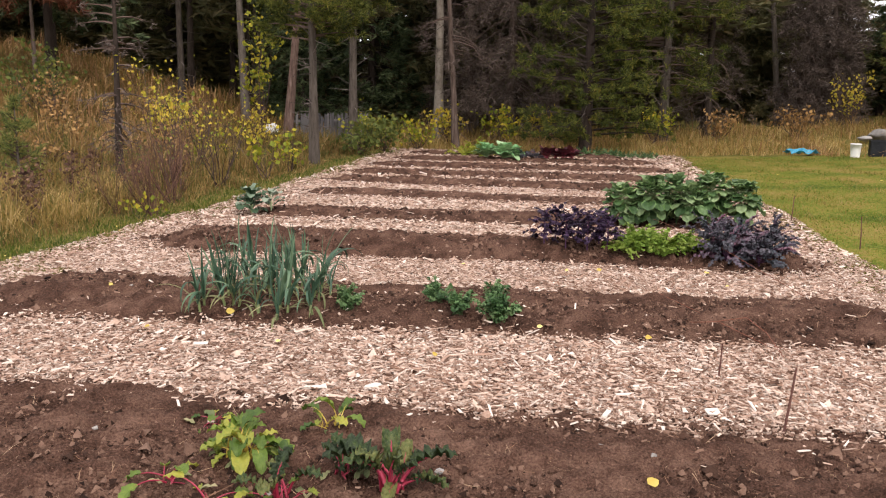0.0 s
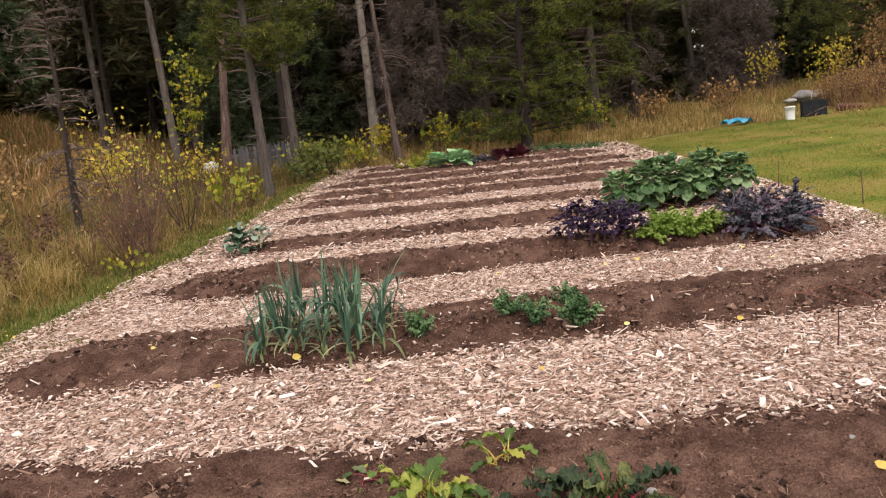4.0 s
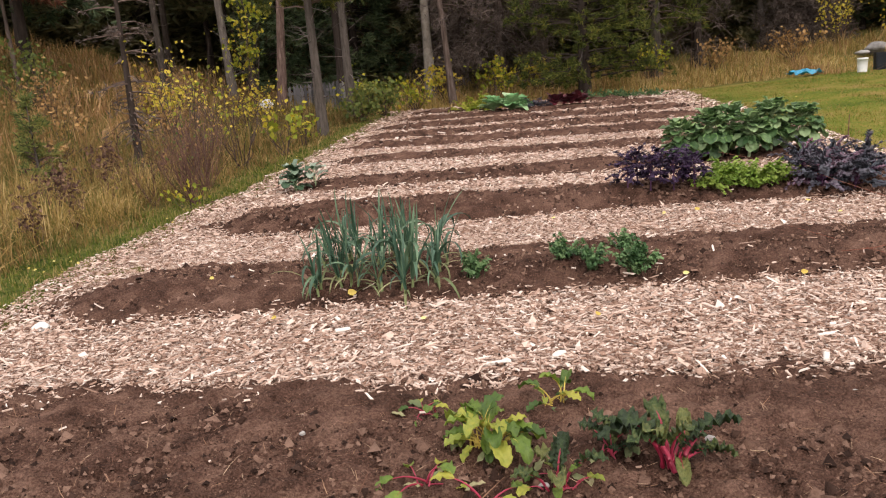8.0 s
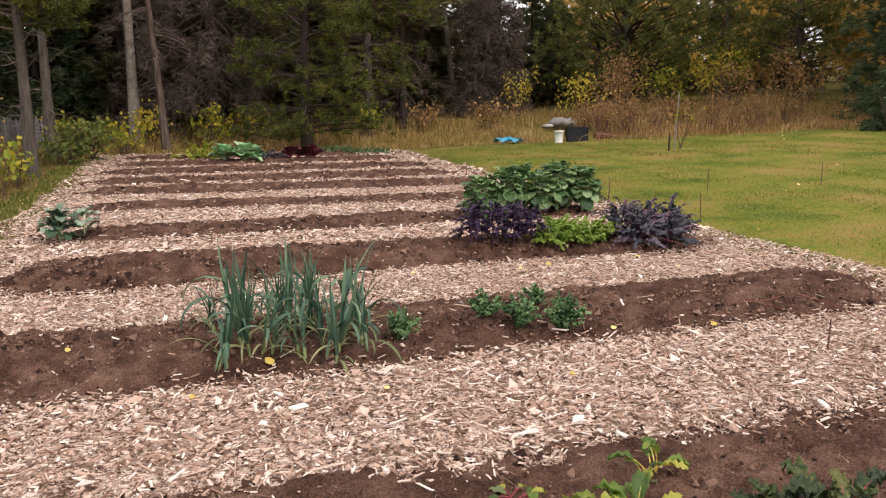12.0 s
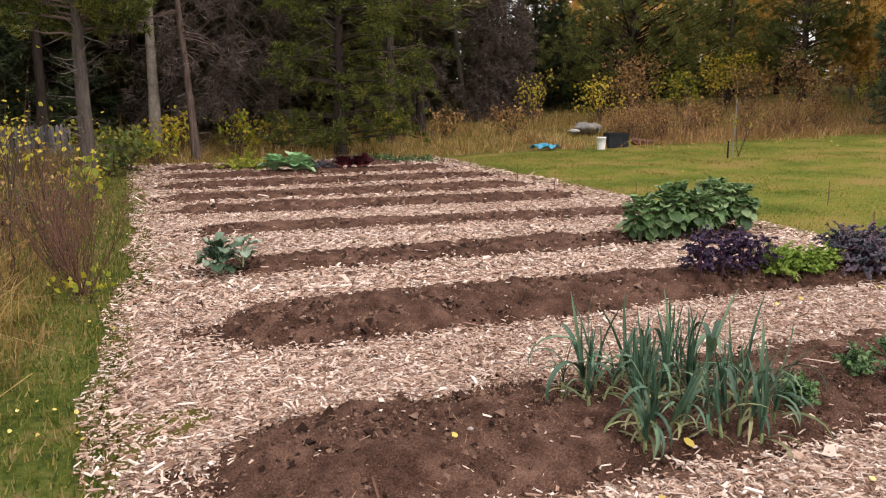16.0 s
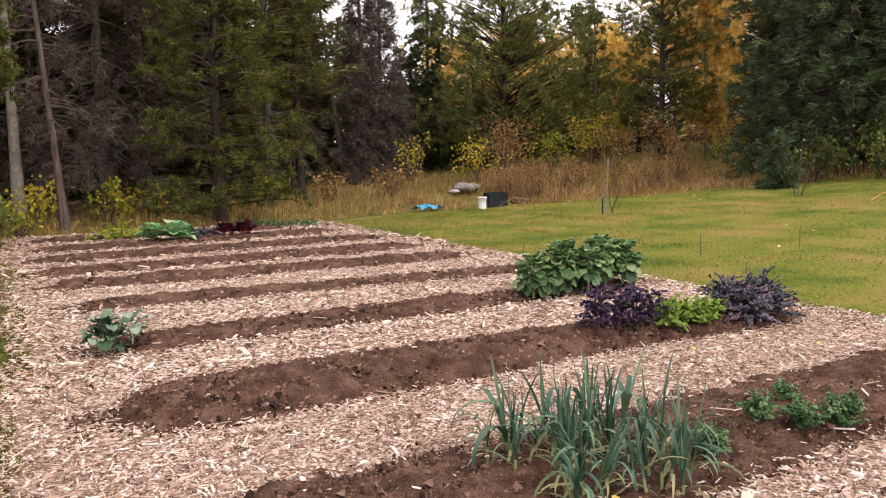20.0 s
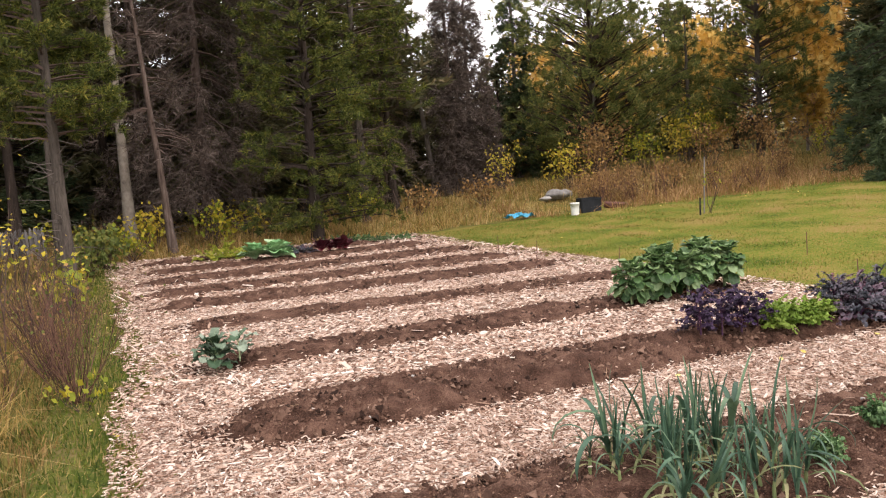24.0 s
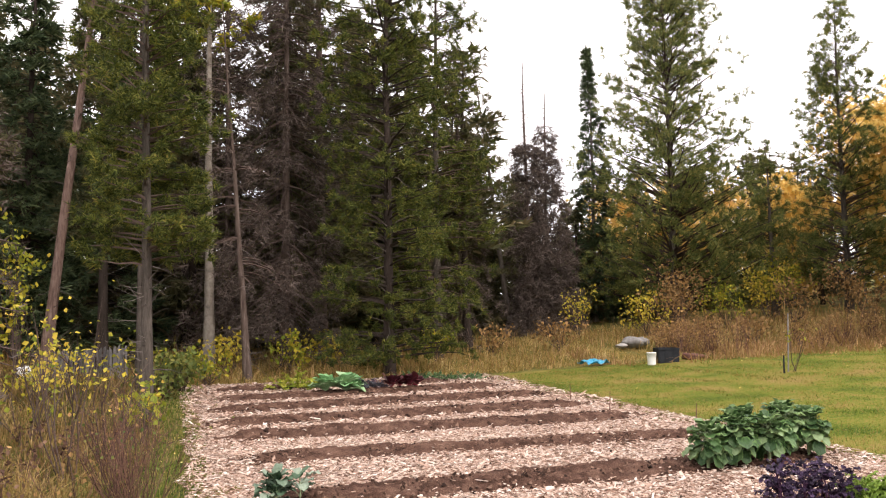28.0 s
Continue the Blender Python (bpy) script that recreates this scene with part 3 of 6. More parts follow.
def chips(name, n, y0, y1, long, wide, label, quads=CHIP_QUADS):
    y = rng.uniform(y0, y1, n)
    x = LEFT(y) - 0.1 + rng.uniform(0, 1, n) * (RIGHT(y) - LEFT(y) + 0.2)
    up = bed_height(x, y)
    ok = (up < 0.004 + 0.016 * rng.normal(0, 1, n)) | ((rng.uniform(0, 1, n) < 0.014) & (y > 3.2)) | (rng.uniform(0, 1, n) < 0.003)
    x, y, up = x[ok], y[ok], up[ok]
    n = len(x)
    size = np.stack([long * rng.lognormal(0, 0.62, n), wide * rng.lognormal(0, 0.5, n), rng.uniform(0.003, 0.007, n)], -1)
    v = CHIP_FORM[None] * size[:, None] * rng.uniform(0.75, 1.25, (n, 8, 1))
    v = np.einsum("nij,nkj->nki", turned(n, 0.22), v)
    v += np.stack([x, y, 0.035 + rng.uniform(0, 0.016, n) + land(x, y) + np.clip(up, 0, 1)], -1)[:, None]
    f = (quads[None] + 8 * np.arange(n)[:, None, None]).reshape(-1, 4)
    tagged(new(name, fast_mesh(name, v.reshape(-1, 3), f, CHIP)), label, "wood chips", kind="stuff")


chips("wood_chips", 6000, -3.0, 1.0, 0.03, 0.012, "loose pale splintered wood chips on the path", CHIP_QUADS[[0, 1, 3]])
chips("wood_chips", 88000, 1.0, 8.5, 0.0125, 0.0038, "loose pale splintered wood chips on the path", CHIP_QUADS[[0, 1, 3]])
chips("wood_chips", 11000, 1.0, 8.8, 0.022, 0.006, "larger loose pale wood chips on the path", CHIP_QUADS[[0, 1, 3]])
chips("wood_chips", 46000, 8.5, 16, 0.021, 0.0092, "loose pale splintered wood chips on the path", CHIP_QUADS[[0, 1, 3]])
chips("wood_chips", 16000, 16, 25.4, 0.038, 0.015, "loose pale splintered wood chips on the path", CHIP_QUADS[[0, 1, 3]])

def loose_chips():
    """Larger chips that can be told apart, as pieces of the path."""
    forms = []
    for k in range(12):
        long, wide, thick = rng.uniform(0.022, 0.05), rng.uniform(0.006, 0.016), rng.uniform(0.004, 0.009)
        v = CHIP_FORM * [long, wide, thick] * rng.uniform(0.75, 1.2, (8, 1))
        forms.append(fast_mesh("wood_chip", v, CHIP_QUADS, CHIP_PIECE))
    count = 0
    while count < 280:
        y = float(rng.uniform(3.0, 9.2))
        x = float(rng.uniform(-3.5, 4.5))
        if float(bed_height(np.array(x), np.array(y))) > -0.02:
            continue
        child("wood_chip", forms[count % 12], mulch, pose(x, y, 0.05 + float(land(x, y)), rng.normal(0, 9), rng.normal(0, 9), rng.uniform(0, 360)))
        count += 1


CLOD_FORM = np.array([(1, 0, 0), (0, 1, 0), (-1, 0, 0), (0, -1, 0), (0.15, 0.1, 1)], float)
CLOD_FACES = np.array([(0, 1, 4), (1, 2, 4), (2, 3, 4), (3, 0, 4)])


def clods(n, y0, y1, size):
    y, x = rng.uniform(y0, y1, n), rng.uniform(-3.2, 4.3, n)
    up = bed_height(x, y)
    ok = up > -0.012 - 0.05 * rng.uniform(0, 1, n) ** 2.6
    x, y, up = x[ok], y[ok], up[ok]
    n = len(x)
    s = np.minimum(size * rng.lognormal(0, 0.6, n), 3.2 * size)
    v = CLOD_FORM[None] * s[:, None, None] * rng.uniform(0.6, 1.3, (n, 5, 1)) * [1, 1, 1.1]
    v = np.einsum("nij,nkj->nki", turned(n, 0.35), v)
    v += np.stack([x, y, 0.03 + np.maximum(up, 0.008) - 0.1 * s], -1)[:, None]
    f = (CLOD_FACES[None] + 5 * np.arange(n)[:, None, None]).reshape(-1, 3)
    tagged(new("soil_clods", fast_mesh("soil_clods", v.reshape(-1, 3), f, CLOD, True)), "crumbly dark soil clods on the beds", "soil", kind="stuff")


def crumbs(n, y0, y1, size):
    """Small broken bits between the chips."""
    y = rng.uniform(y0, y1, n)
    x = LEFT(y) + rng.uniform(0, 1, n) * (RIGHT(y) - LEFT(y))
    ok = bed_height(x, y) < 0.01
    x, y = x[ok], y[ok]
    n = len(x)
    s = size * rng.lognormal(0, 0.5, n)
    v = CLOD_FORM[None] * s[:, None, None] * rng.uniform(0.5, 1.4, (n, 5, 1)) * [1.5, 0.9, 0.7]
    v = np.einsum("nij,nkj->nki", turned(n, 0.4), v) + np.stack([x, y, 0.032 + land(x, y) + rng.uniform(0, 0.012, n)], -1)[:, None]
    f = (CLOD_FACES[None] + 5 * np.arange(n)[:, None, None]).reshape(-1, 3)
    tagged(new("chip_crumbs", fast_mesh("chip_crumbs", v.reshape(-1, 3), f, CHIP)), "small broken bits of wood among the chips", "wood chips", kind="stuff")


crumbs(32000, 1.0, 9.5, 0.0085)
clods(38000, 1.4, 6.1, 0.006)
clods(20000, 7, 13.2, 0.0125)
clods(7000, 1.4, 8.6, 0.0125)
clods(9000, 14, 24.4, 0.017)


def fibres(n, y0, y1):
    """Dry roots and straw scattered on the soil."""
    y, x = rng.uniform(y0, y1, n), rng.uniform(-3.1, 4.2, n)
    up = bed_height(x, y)
    ok = up > 0.0
    x, y, up = x[ok], y[ok], up[ok]
    n = len(x)
    form = np.array([(-1, -0.03, 0), (-1, 0.03, 0), (0, 0.03, 0.12), (0, -0.03, 0.12), (1, 0.0, 0.0)])
    v = np.einsum("nij,kj->nki", turned(n, 0.3), form) * (0.016 * rng.lognormal(0, 0.55, n))[:, None, None] * [1, 1, 1]
    v[:, :, 1] += 0.25 * v[:, :, 0] ** 2 / 0.02
    v += np.stack([x, y, 0.042 + up], -1)[:, None]
    f = (np.array([(0, 1, 2), (0, 2, 3), (3, 2, 4)])[None] + 5 * np.arange(n)[:, None, None]).reshape(-1, 3)
    tagged(new("soil_fibres", fast_mesh("soil_fibres", v.reshape(-1, 3), f, FIBRE)), "dry straw and root fibres on the soil", "straw", kind="stuff")


fibres(13000, 1.4, 6.1)
fibres(3000, 7, 11)

# ---- grass ----


def blades(name, x, y, height, width, material, label, lean=0.35, two=True):
    """Upright curved blades as one object."""
    n = len(x)
    a, l = rng.uniform(0, 2 * np.pi, n), np.abs(rng.normal(0, lean, n))
    d = np.stack([np.cos(a), np.sin(a), 0 * a], -1)
    s = np.stack([-np.sin(a + 0.8), np.cos(a + 0.8), 0 * a], -1) * (width * rng.uniform(0.6, 1.4, n))[:, None]
    base = np.stack([x, y, land(x, y) - 0.01], -1)
    h = height[:, None]
    up = np.array([0, 0, 1.0])
    mid = base + h * 0.55 * up + d * (l * 0.3)[:, None] * h
    tip = base + h * (1 - 0.3 * l[:, None]) * up + d * (l * 1.0)[:, None] * h
    if two:
        v = np.stack([base - s, base + s, mid + s * 0.8, mid - s * 0.8, tip], 1)
        f = np.concatenate([np.array([(0, 1, 2), (0, 2, 3), (3, 2, 4)])[None] + 5 * np.arange(n)[:, None, None]]).reshape(-1, 3)
    else:
        v = np.stack([base - s, base + s, tip], 1)
        f = np.array([(0, 1, 2)])[None] + 3 * np.arange(n)[:, None, None]
        f = f.reshape(-1, 3)
    return tagged(new(name, fast_mesh(name, v.reshape(-1, 3), f, material)), label, "grass", kind="stuff")


def tussocks(x, y, seed):
    """Clumps: heights that swell and thin out over the field."""
    return np.clip(0.75 + 0.35 * fractal(x * 1.2, y * 1.2, seed, 3), 0.3, 1.4)


# lawn
n = 240000
y = -1 + 26 * rng.uniform(0, 1, n)
x = RIGHT(y) - 0.08 + (27 - 4) * rng.uniform(0, 1, n) ** 1.6
blades("lawn_grass", x, y, rng.uniform(0.02, 0.075, n), 0.0038 + 0.00035 * y, BLADE, "short green and straw-coloured lawn grass", 1.0, False)
n = 26000
y = rng.uniform(0, 23.5, n)
x = LEFT(y) + 0.08 - rng.uniform(0, 1, n) * (LEFT(y) - VERGE(y) + 0.2)
blades("verge_grass", x, y, rng.uniform(0.03, 0.11, n), 0.006 + 0.0005 * y, VERGE_BLADE, "green grass along the edge of the chips", 0.6, False)
# tall field grass on the left
n = 74000
y = 0.5 + 26 * rng.uniform(0, 1, n) ** 0.9
x = VERGE(y) + 0.12 - 13.5 * rng.uniform(0, 1, n) ** 1.35
h = tussocks(x * 1.6, y * 1.6, 91) ** 1.4 * rng.uniform(0.25, 1.0, n) * (0.3 + 0.52 * smoothstep(0.1, 1.2, VERGE(y) - x))
blades("tall_grass", x, y, h, 0.0026 + 0.0004 * y, STRAW, "tall dry straw-coloured grass with green bases", 0.8)
# golden tussocks that lean over the verge
x, y = [], []
for cx, cy in ((-4.75, 5.9), (-5.3, 6.6), (-4.9, 7.6), (-5.9, 8.3), (-4.6, 8.4), (-6.4, 9.6), (-5.2, 10.2)):
    x.append(cx + rng.normal(0, 0.16, 260))
    y.append(cy + rng.normal(0, 0.16, 260))
x, y = np.concatenate(x), np.concatenate(y)
blades("grass_tussocks", x, y, rng.uniform(0.3, 0.75, len(x)), np.full(len(x), 0.004), MEADOW, "golden drooping grass tussocks beside the verge", 1.3)
# orange-brown growth on the bank under the woods
n = 24000
x, y = -8.5 - 17 * rng.uniform(0, 1, n), rng.uniform(13, 33, n)
blades("bank_grass", x, y, tussocks(x * 1.4, y * 1.4, 93) ** 1.6 * rng.uniform(0.25, 1.0, n), np.full(n, 0.016), RUSSET, "tall orange-brown grass on the bank under the woods", 0.6)
# meadow strip behind the garden
n = 46000
y = 25.5 + 12 * rng.uniform(0, 1, n) ** 1.3
x = rng.uniform(-6, 26, n)
ok = ~((y < LAWN_BACK + 0.8 + 0.02 * np.abs(x)) & (x > 4.5))
x, y = x[ok], y[ok]
h = tussocks(x * 1.5, y * 1.5, 95) ** 2.2 * rng.uniform(0.15, 0.72, len(x)) * (0.45 + 0.5 * smoothstep(26, 28, y))
h = np.where((np.abs(x - 10.7) < 1.7) & (y < 29.6), 0.6, 1.0) * h
blades("meadow_grass", x, y, h, rng.uniform(0.005, 0.013, len(x)), MEADOW, "tall tan and russet autumn grass before the woods", 1.15)
q = (rng.uniform(0, 1, len(x)) < 0.16) & ~((np.abs(x - 10.7) < 1.7) & (y < 29.6))
blades("meadow_weeds", x[q] + rng.normal(0, 0.3, q.sum()), y[q], rng.uniform(0.2, 1.25, q.sum()) * tussocks(x[q] * 2.3, y[q] * 2.3, 99) ** 2, np.full(q.sum(), 0.009), RUSSET, "russet and brown weed stems among the meadow grass", 0.9)
# tall growth round the bin and along the lawn's far edge
n = 16000
x = rng.uniform(8.5, 27, n)
y = 24.2 - 0.25 * np.clip(x - 10, 0, 20) + rng.normal(0, 0.5, n) + rng.uniform(0, 5, n)
h = tussocks(x * 2, y * 2, 97) ** 1.6 * rng.uniform(0.2, 1.0, n) * 0.68
ok = (np.hypot(x - 10.2, y - 24.5) > 0.8) & (np.hypot(x - 9.1, y - 23.7) > 0.5) & ~((np.abs(x - 10.7) < 1.7) & (y > 24.5))
blades("weed_strip", x[ok], y[ok], h[ok], np.full(ok.sum(), 0.011), RUSSET, "tall russet weeds at the far edge of the lawn", 1.2)

# ---- trees ----


def tuft_faces(pos, way, size, k, wide, mess=0.75):
    """k thin needles-in-one blades round each place, pointing along its way."""
    n = len(pos)
    d = way[:, None] + rng.normal(0, mess, (n, k, 3))
    d /= np.linalg.norm(d, axis=2, keepdims=True)
    s = np.cross(d, rng.normal(size=(n, k, 3)))
    s /= np.linalg.norm(s, axis=2, keepdims=True) + 1e-9
    L = size[:, None, None] * rng.uniform(0.6, 1.3, (n, k, 1))
    p = pos[:, None] + 0 * d
    v = np.stack([p - s * L * wide, p + d * L, p + s * L * wide], 2).reshape(-1, 3)
    return v, np.arange(len(v)).reshape(-1, 3)


def conifer_parts(h, r, low, n_branch, per, size, k, wide, droop, lean=(0, 0), d=0.3, shape=0.9, gap=0.0, sides=8, inner=0.35, bare=0, seg=5, clump=5, leafless=1.1, mess=0.75, bare_to=0.0):
    """Trunk, limbs and needles of one conifer that stands at the origin. low: height of the lowest limb; droop: fall of the limbs."""
    ts = np.linspace(0, 1, 9)
    wob = np.cumsum(rng.normal(0, 0.012 * h, (9, 2)), 0) * 0.25
    line = np.stack([lean[0] * h * ts + wob[:, 0] * ts, lean[1] * h * ts + wob[:, 1] * ts, h * ts - 0.1], -1)
    trunk = tube(line, d / 2 * (1.12 - ts) * (1 + 0.35 * np.exp(-ts * 25)), sides)
    at = lambda t: np.stack([np.interp(t, ts, line[:, c]) for c in range(3)], -1)
    limbs, pos, way, sz, kept_bare = [], [], [], [], 0
    for b in range(n_branch + bare):
        dead = b >= n_branch
        t = low / h + (0.985 - low / h) * rng.uniform(0, 1) ** 1.15 if not dead else rng.uniform(0.05, bare_to or low / h + 0.1)
        rel = (1 - t) / (1 - low / h) if not dead else 0.55
        reach = r * min(1.0, rel**shape * 1.05 + 0.05) * rng.uniform(0.55, 1.15) * (0.6 if dead else 1)
        if rng.uniform() < gap:
            continue
        a = rng.uniform(0, 2 * np.pi)
        rise = (0.35 - droop) + 0.5 * (1 - rel) + (0.55 * math.sin(37.0 * b) - 0.15 if dead else 0.0)
        u = np.linspace(0, 1, seg)[:, None]
        out = np.array([np.cos(a), np.sin(a), 0])
        p = at(t) + out * reach * u + np.array([0, 0, 1.0]) * reach * (rise * u - (0.25 + droop) * u * u + (0.18 * u**3)) + rng.normal(0, (0.07 if dead else 0.03) * reach, (seg, 3)) * u
        limbs.append(tube(p, (0.007 + 0.007 * reach if dead else 0.012 + 0.012 * reach) * (1.05 - u[:, 0]), 3))
        if dead:
            kept_bare += 1
            continue
        if t > leafless:
            continue
        m = max(3, int(per * (0.15 + 0.85 * reach / r)))
        groups = max(2, m // clump)
        w = np.repeat(inner + (1 - inner) * rng.uniform(0, 1, groups) ** 0.7, clump)
        m = len(w)
        c = np.stack([np.interp(w, u[:, 0], p[:, q]) for q in range(3)], -1)
        side = np.array([-np.sin(a), np.cos(a), 0])
        off = np.repeat(rng.normal(0, 0.19, groups), clump) * reach * (1.1 - 0.7 * w)
        pos.append(c + side * off[:, None] + np.array([0, 0, 1.0]) * np.repeat(rng.normal(-0.03 * droop, 0.05, groups), clump)[:, None] * reach + rng.normal(0, 0.28 * size, (m, 3)))
        way.append(out[None] * 0.7 + side * np.sign(off)[:, None] * 0.6 + np.array([0, 0, 0.35 - 1.2 * droop]))
        sz.append(size * rng.uniform(0.7, 1.25, m))
    bared = limbs[len(limbs) - kept_bare:] if kept_bare else []
    limbs = limbs[: len(limbs) - kept_bare]
    needles = tuft_faces(np.concatenate(pos), np.concatenate(way), np.concatenate(sz), k, wide, mess)
    return trunk, merged(limbs), needles, bared


def conifer(name, x, y, label, bark=BARK, needle=PINE, twig=TWIG, **kw):
    trunk, limbs, needles, bared = conifer_parts(**kw)
    ob = thing(name, pose(x, y, float(land(x, y))), label, "tree")
    child("trunk", fast_mesh("trunk", *trunk, bark, True), ob)
    child("crown", two_material_mesh("crown", limbs, needles, twig, needle), ob)
    for limb in bared:
        child("branch", fast_mesh("branch", *limb, GREY_TWIG, False), ob)
    return ob


# lodgepole pine beside the path
rng = np.random.default_rng(21)
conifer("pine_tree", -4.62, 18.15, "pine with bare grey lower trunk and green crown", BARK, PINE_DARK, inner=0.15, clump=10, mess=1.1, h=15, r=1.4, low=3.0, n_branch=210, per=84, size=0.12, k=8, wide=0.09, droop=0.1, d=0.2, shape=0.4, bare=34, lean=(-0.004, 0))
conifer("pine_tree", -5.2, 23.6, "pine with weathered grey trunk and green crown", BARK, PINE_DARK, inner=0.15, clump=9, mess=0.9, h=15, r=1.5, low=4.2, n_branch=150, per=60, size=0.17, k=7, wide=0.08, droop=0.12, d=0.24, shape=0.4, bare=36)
# tall leaning trunk, crown out of sight
conifer("pine_tree", -7.7, 24.6, "tall slim leaning pine with pale reddish-brown trunk", RED_BARK, h=19, r=1.7, low=12, n_branch=60, per=40, size=0.3, k=5, wide=0.1, droop=0.15, d=0.26, bare=44, lean=(0.1, 0.0))
conifer("pine_tree", -6.9, 29.5, "slim pine with straight grey trunk", DARK_BARK, WOODS, h=16, r=1.8, low=4.5, n_branch=110, per=40, size=0.26, k=5, wide=0.09, droop=0.15, d=0.3, bare=30)
conifer("pine_tree", -10.5, 28.0, "slim pine with straight grey-brown trunk", BARK, WOODS, h=14, r=1.9, low=6, n_branch=80, per=40, size=0.28, k=5, wide=0.09, droop=0.15, d=0.3, bare=40, lean=(-0.03, 0))
conifer("pine_tree", -13.5, 29.0, "slim pine with straight dark trunk", BARK, WOODS, h=13, r=1.9, low=6, n_branch=80, per=40, size=0.28, k=5, wide=0.09, droop=0.15, d=0.25, bare=30)
conifer("aspen_tree", -3.65, 29.6, "aspen with straight pale grey-green trunk", PALE_BARK, LIME, h=18, r=1.6, low=11, n_branch=40, per=40, size=0.2, k=4, wide=0.3, droop=0.05, d=0.31, bare=6)
conifer("dead_pine", -2.5, 26.5, "dead leaning pine with curled bare limbs", DEAD_BARK, DEAD_NEEDLE, h=11.5, r=1.5, low=3.2, n_branch=60, per=14, size=0.3, k=4, wide=0.03, droop=0.35, d=0.21, bare=34, lean=(-0.06, 0.0), shape=0.5)
conifer("dead_spruce", -1.1, 30.6, "tall half-dead spruce with grey drooping twigs", DEAD_BARK, DEAD_NEEDLE, h=21, r=2.4, low=2.0, n_branch=290, per=40, size=0.32, k=5, wide=0.035, droop=0.55, d=0.3, shape=0.45, bare=50)
conifer("dead_spruce", 0.4, 33.0, "tall half-dead spruce with grey drooping twigs", DEAD_BARK, WOODS, h=21, r=2.4, low=3, n_branch=250, per=44, size=0.3, k=5, wide=0.06, droop=0.4, d=0.45, shape=0.5, bare=40)
conifer("dead_spruce", -3.0, 33.5, "tall half-dead spruce with brown drooping twigs", DEAD_BARK, DEAD_NEEDLE, h=18, r=2.2, low=1.5, n_branch=210, per=36, size=0.34, k=4, wide=0.04, droop=0.55, d=0.34, shape=0.5, bare=30)
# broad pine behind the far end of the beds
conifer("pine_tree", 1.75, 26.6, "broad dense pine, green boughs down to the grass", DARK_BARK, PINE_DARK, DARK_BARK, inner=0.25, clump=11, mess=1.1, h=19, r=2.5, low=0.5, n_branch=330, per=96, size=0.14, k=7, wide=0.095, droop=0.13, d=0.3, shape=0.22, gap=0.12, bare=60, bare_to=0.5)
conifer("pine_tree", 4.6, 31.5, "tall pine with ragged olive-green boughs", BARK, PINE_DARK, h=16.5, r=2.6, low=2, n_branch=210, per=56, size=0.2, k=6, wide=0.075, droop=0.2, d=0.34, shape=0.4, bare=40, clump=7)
conifer("dead_spruce", 6.6, 35.0, "half-dead spruce with grey drooping twigs", DEAD_BARK, DEAD_NEEDLE, h=13, r=1.9, low=1.5, n_branch=170, per=30, size=0.3, k=5, wide=0.035, droop=0.5, d=0.3, shape=0.6, bare=30)
conifer("pine_tree", 10.6, 40.0, "thin leaning pine with sparse boughs", BARK, WOODS, h=14.5, r=1.3, low=3, n_branch=80, per=24, size=0.26, k=5, wide=0.07, droop=0.15, d=0.28, shape=0.4, bare=20, lean=(-0.13, 0))
conifer("dead_spruce", 11.4, 39.5, "dead grey spruce with bare spiky top", DEAD_BARK, DEAD_NEEDLE, h=14.2, r=1.4, low=0.5, n_branch=380, per=34, size=0.3, k=5, wide=0.045, droop=0.55, d=0.3, shape=0.8, leafless=0.68)
conifer("dead_spruce", 12.6, 40.0, "dead grey spruce with bare spiky top", DEAD_BARK, DEAD_NEEDLE, h=12.3, r=1.9, low=0.5, n_branch=420, per=38, size=0.3, k=5, wide=0.045, droop=0.55, d=0.3, shape=0.9, leafless=0.85)
conifer("spruce_tree", 17.6, 45.0, "narrow dark green spire-shaped spruce", BARK, SPRUCE, h=16.4, r=1.9, low=0.6, n_branch=460, per=36, size=0.22, k=5, wide=0.12, droop=0.4, d=0.3, shape=0.95, mess=0.5)
conifer("pine_tree", 20.0, 40.5, "large open pine with upswept olive-green boughs", BARK, PINE, h=19.3, r=5.2, low=0.5, n_branch=380, per=130, size=0.23, k=6, wide=0.075, mess=0.8, clump=8, droop=-0.02, d=0.42, shape=0.6, inner=0.22)
conifer("pine_tree", 28.0, 37.0, "tall open pine with sparse blue-green top", BARK, PINE, h=16.6, r=3.4, low=1.5, n_branch=230, per=80, size=0.23, k=6, wide=0.075, mess=0.8, clump=8, droop=0.0, d=0.34, shape=0.72, inner=0.22)
conifer("pine_tree", 25.3, 39.3, "younger pine with green boughs", BARK, PINE, h=9.6, r=1.4, low=0.8, n_branch=130, per=36, size=0.24, k=6, wide=0.075, droop=0.05, d=0.3, shape=0.7)
conifer("spruce_tree", 23.2, 21.8, "huge dark spruce with layered drooping boughs", DARK_BARK, SPRUCE, DARK_BARK, h=24, r=4.3, low=0.9, n_branch=460, per=84, size=0.27, k=5, wide=0.12, mess=0.4, clump=7, droop=0.3, d=0.42, shape=0.3, inner=0.12)
conifer("spruce_tree", 28.5, 25.0, "dark spruce with layered drooping boughs", DARK_BARK, SPRUCE, DARK_BARK, h=19, r=4.5, low=0.8, n_branch=300, per=60, size=0.42, k=4, wide=0.16, mess=0.4, clump=7, droop=0.3, d=0.4, shape=0.55)
